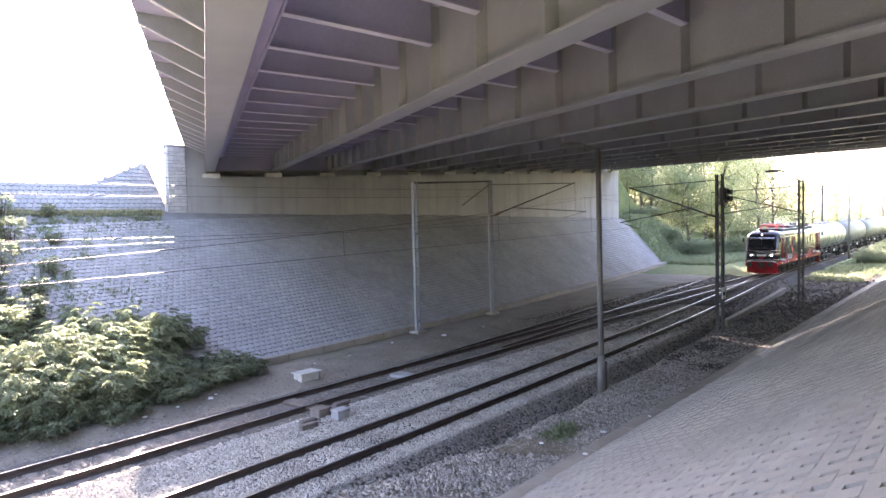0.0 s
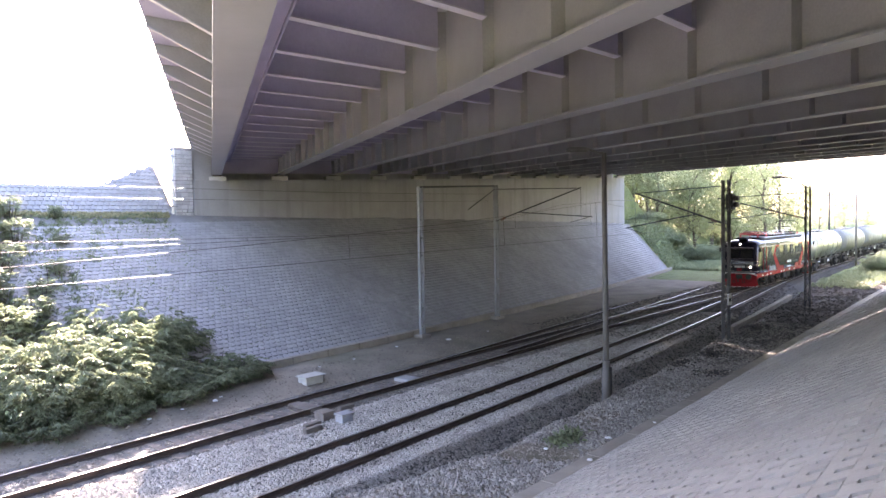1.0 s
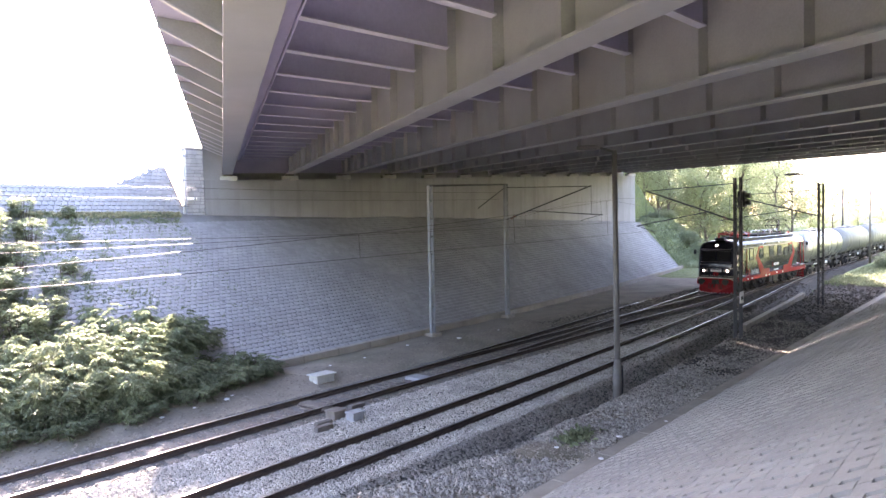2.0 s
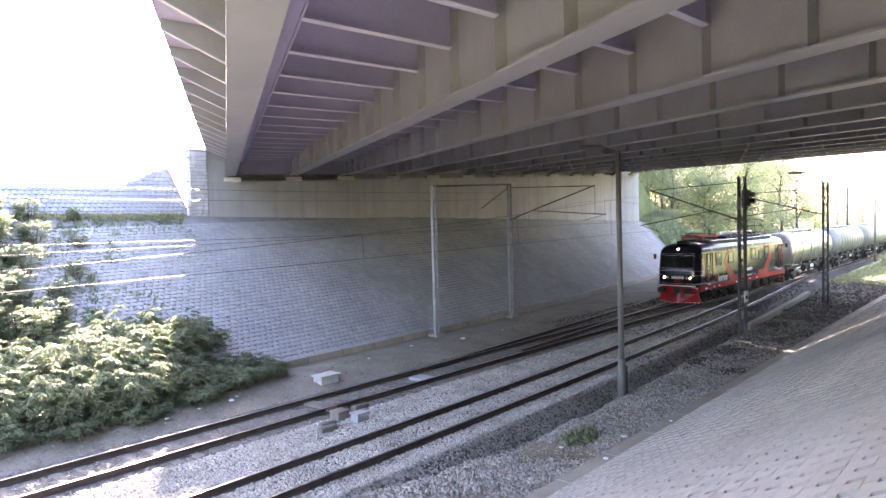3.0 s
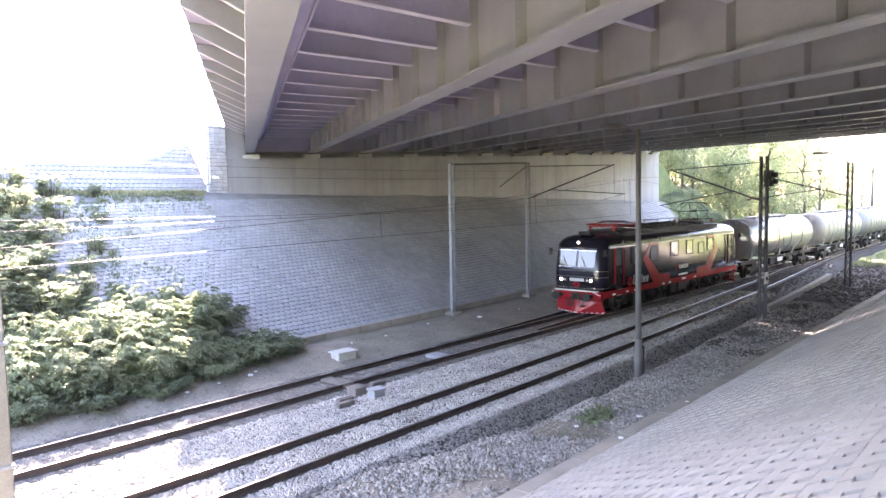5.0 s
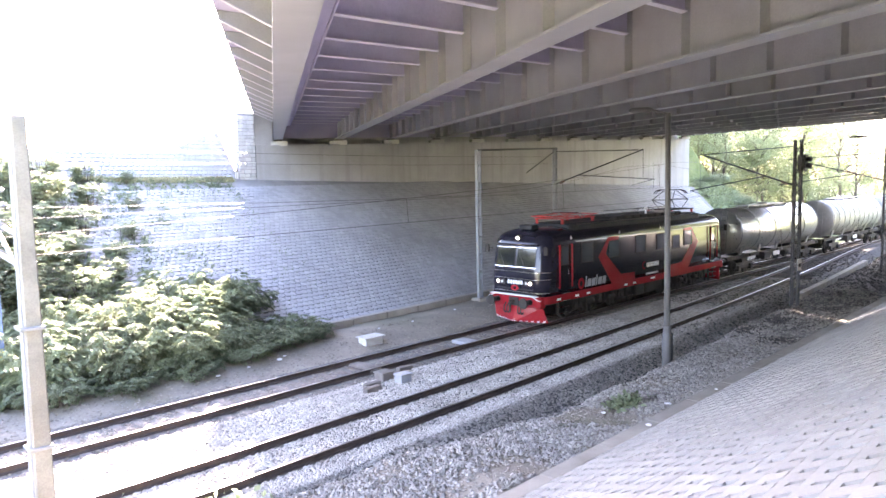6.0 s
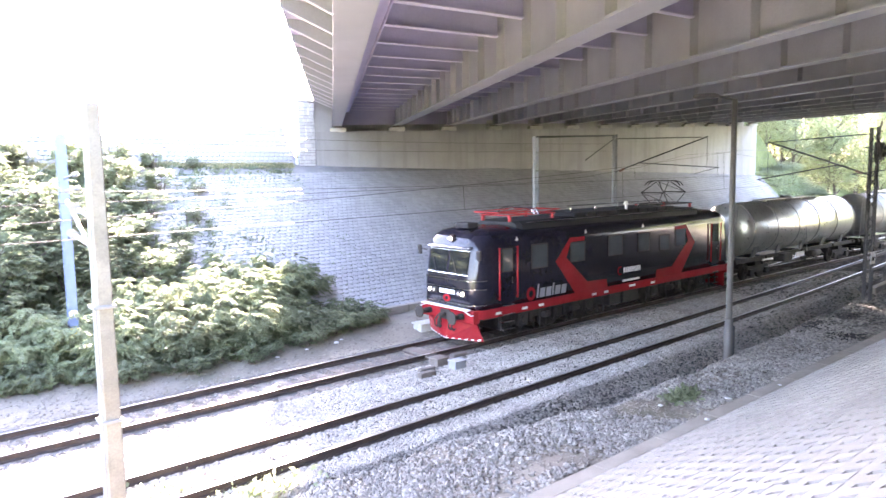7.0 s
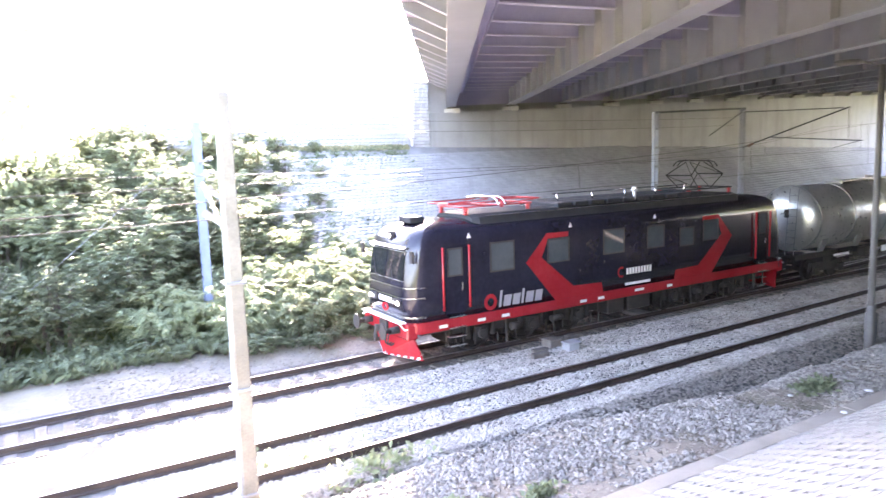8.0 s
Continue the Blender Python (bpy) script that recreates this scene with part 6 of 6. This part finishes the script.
scatter_stones("path_stones", 12000, far_bed, 0.032, 3, "scattered brown-grey stones along the far track", "pebble_brown")

# ---------------------------------------------------------------- slope blocks (last)
def outline(half, neck, v0, v1, v2):
    return [(-half, v0), (half, v0), (half, v1), (neck, v1), (neck, v2), (-neck, v2), (-neck, v1), (-half, v1)]


T_OUT = outline(0.178, 0.118, -0.145, -0.02, 0.145)
T_FAR = outline(0.142, 0.062, -0.13, 0.078, 0.136)


def block_mesh():
    """One notched slope block: a wide body with a narrow neck."""
    bm = bmesh.new()
    lo = [bm.verts.new((a, b, -0.07)) for a, b in T_OUT]
    hi = [bm.verts.new((a * 0.985, b * 0.985, 0.03)) for a, b in T_OUT]
    for i in range(8):
        j = (i + 1) % 8
        bm.faces.new([lo[i], lo[j], hi[j], hi[i]])
    bm.faces.new([hi[i] for i in (0, 1, 2, 3, 6, 7)])
    bm.faces.new([hi[i] for i in (3, 4, 5, 6)])
    bmesh.ops.recalc_face_normals(bm, faces=bm.faces)
    me = bpy.data.meshes.new("block")
    bm.to_mesh(me)
    bm.free()
    me.materials.append(M["slope_block"])
    return me


def near_slope_pose(x, v):
    run = near_run(x)
    y = NEAR_TOE - v / math.hypot(1, 1 / run)
    return x, y, NEAR_TOE_Z + (NEAR_TOE - y) / run - 0.06


def build_near_slope():
    root = structure(empty("pavement_near_slope"), "pale grey notched concrete blocks paving the near slope", "pavement")
    me = block_mesh()
    rg = random.Random(3)
    V, F = [], []
    base = [Vector((a, b, z)) for z, sc in ((-0.07, 1.0), (0.03, 0.985)) for a, b in ((p[0] * sc, p[1] * sc) for p in T_OUT)]
    faces = [(i, (i + 1) % 8, 8 + (i + 1) % 8, 8 + i) for i in range(8)] + [(8, 9, 10, 11, 14, 15), (11, 12, 13, 14)]
    row, count = 0, 0
    v = 0.1
    while v < 12.4:
        x = 0.6 + (0.18 if row % 2 else 0)
        while x < 62:
            px, py, pz = near_slope_pose(x, v)
            if pz > 6.5:
                break
            tilt = math.degrees(math.atan(1 / near_run(x)))
            m = Matrix.Translation((px, py, pz + rg.uniform(-0.006, 0.008))) @ pose(0, 0, 0, -tilt, 0, 0) @ pose(0, 0, 0, rg.uniform(-1.2, 1.2), rg.uniform(-1.2, 1.2), 180 + rg.uniform(-1, 1))
            if 4.6 < x < 9.4 and 4.0 < v < 8.2 and count < 300:
                b = new("block", me)
                b.parent = root
                b.matrix_basis = m
                count += 1
            else:
                o = len(V)
                V += [tuple(m @ p) for p in base]
                F += [tuple(i + o for i in f) for f in faces]
            x += 0.36
        v += 0.292
        row += 1
    rest = raw("block_field", V, F, M["slope_block"], root)
    tagged(rest, kind="stuff")


def build_far_slope():
    root = structure(empty("pavement_far_slope"), "grey notched concrete blocks paving the far slope", "pavement")
    rg = random.Random(8)
    V, F = [], []
    base = [(a * sc, b * sc, z) for z, sc in ((-0.07, 1.0), (0.035, 0.95)) for a, b in T_FAR]
    faces = [(i, (i + 1) % 8, 8 + (i + 1) % 8, 8 + i) for i in range(8)] + [(8, 9, 10, 11, 14, 15), (11, 12, 13, 14)]
    rows = 44
    n = int((75 - 7.5) / 0.29)
    bm = bmesh.new()
    lower, upper = [bm.verts.new(p) for p in base[:8]], [bm.verts.new(p) for p in base[8:]]
    for f in faces:
        bm.faces.new([(lower + upper)[i] for i in f])
    me = bpy.data.meshes.new("block")
    bm.to_mesh(me)
    bm.free()
    me.materials.append(M["slope_block_old"])
    for r in range(rows):
        for k in range(n):
            x = 7.5 + 0.29 * k + (0.145 if r % 2 else 0)
            toe = toe_far(x) + 0.12
            top = slope_top(max(x, 20.74))
            d = Vector((0, ABUT_Y - toe, top - 0.25))
            ln = d.length
            if (r + 0.5) * 0.27 > ln:
                continue
            d.normalize()
            up = Vector((0, -d.z, d.y))
            c = Vector((x, toe, 0.28)) + d * ((r + 0.5) * 0.27) + up * (0.03 + rg.uniform(-0.008, 0.008))
            if 14.5 < x < 18.9 and r < 20:
                block = new("block", me)
                block.parent = root
                block.matrix_basis = Matrix.Translation(c) @ pose(0, 0, 0, math.degrees(math.atan2(d.z, d.y)))
                continue
            o = len(V)
            for a, b, z in base:
                p = c + Vector((a, 0, 0)) + d * b + up * z
                V.append((p.x, p.y, p.z))
            F += [tuple(i + o for i in f) for f in faces]
    rest = raw("block_field", V, F, M["slope_block_old"], root)
    tagged(rest, kind="stuff")
    # upper slope above the ledge
    V, F = [], []
    for r in range(26):
        for k in range(50):
            x = 5.0 + 0.29 * k + (0.145 if r % 2 else 0)
            s = 0.15 + r * 0.27
            y, z = 35.25 + s * 0.625, 6.63 + s * 0.78
            if z > max(8.05, 10.5 + 0.55 * (1.2 + 0.851 * x - 0.525 * y)) or x > 19.3:
                continue
            d, up = Vector((0, 0.625, 0.78)), Vector((0, -0.78, 0.625))
            o = len(V)
            for a, b, h in base:
                p = Vector((x, y, z)) + Vector((a, 0, 0)) + d * b + up * h
                V.append((p.x, p.y, p.z))
            F += [tuple(i + o for i in f) for f in faces]
    up_root = structure(empty("pavement_upper_slope"), "pale blocks paving the upper slope above the ledge", "pavement")
    tagged(raw("block_field", V, F, M["slope_block_old"], up_root), kind="stuff")


build_near_slope()
build_far_slope()


def motions():
    times = [0, 1, 2, 3, 4, 5, 6, 7, 8]
    walk(locomotive, [(t, vehicle_pose(loco_front(t), BODY)) for t in times])
    for k, wagon in enumerate(wagons):
        walk(wagon, [(t, vehicle_pose(loco_front(t) + 18.55 + WAGON_LEN * k, WAGON_LEN)) for t in times])
    ticks = [0.1 * k for k in range(81)]
    for vehicle in [locomotive] + wagons:
        for child in vehicle.children:
            if child.name.startswith("wheelset"):
                x, z = child.matrix_basis.translation.x, child.matrix_basis.translation.z
                walk(child, [(t, pose(x, 0, z, 0, -math.degrees((loco_front(0) - loco_front(t)) / z), 0)) for t in ticks])


motions()
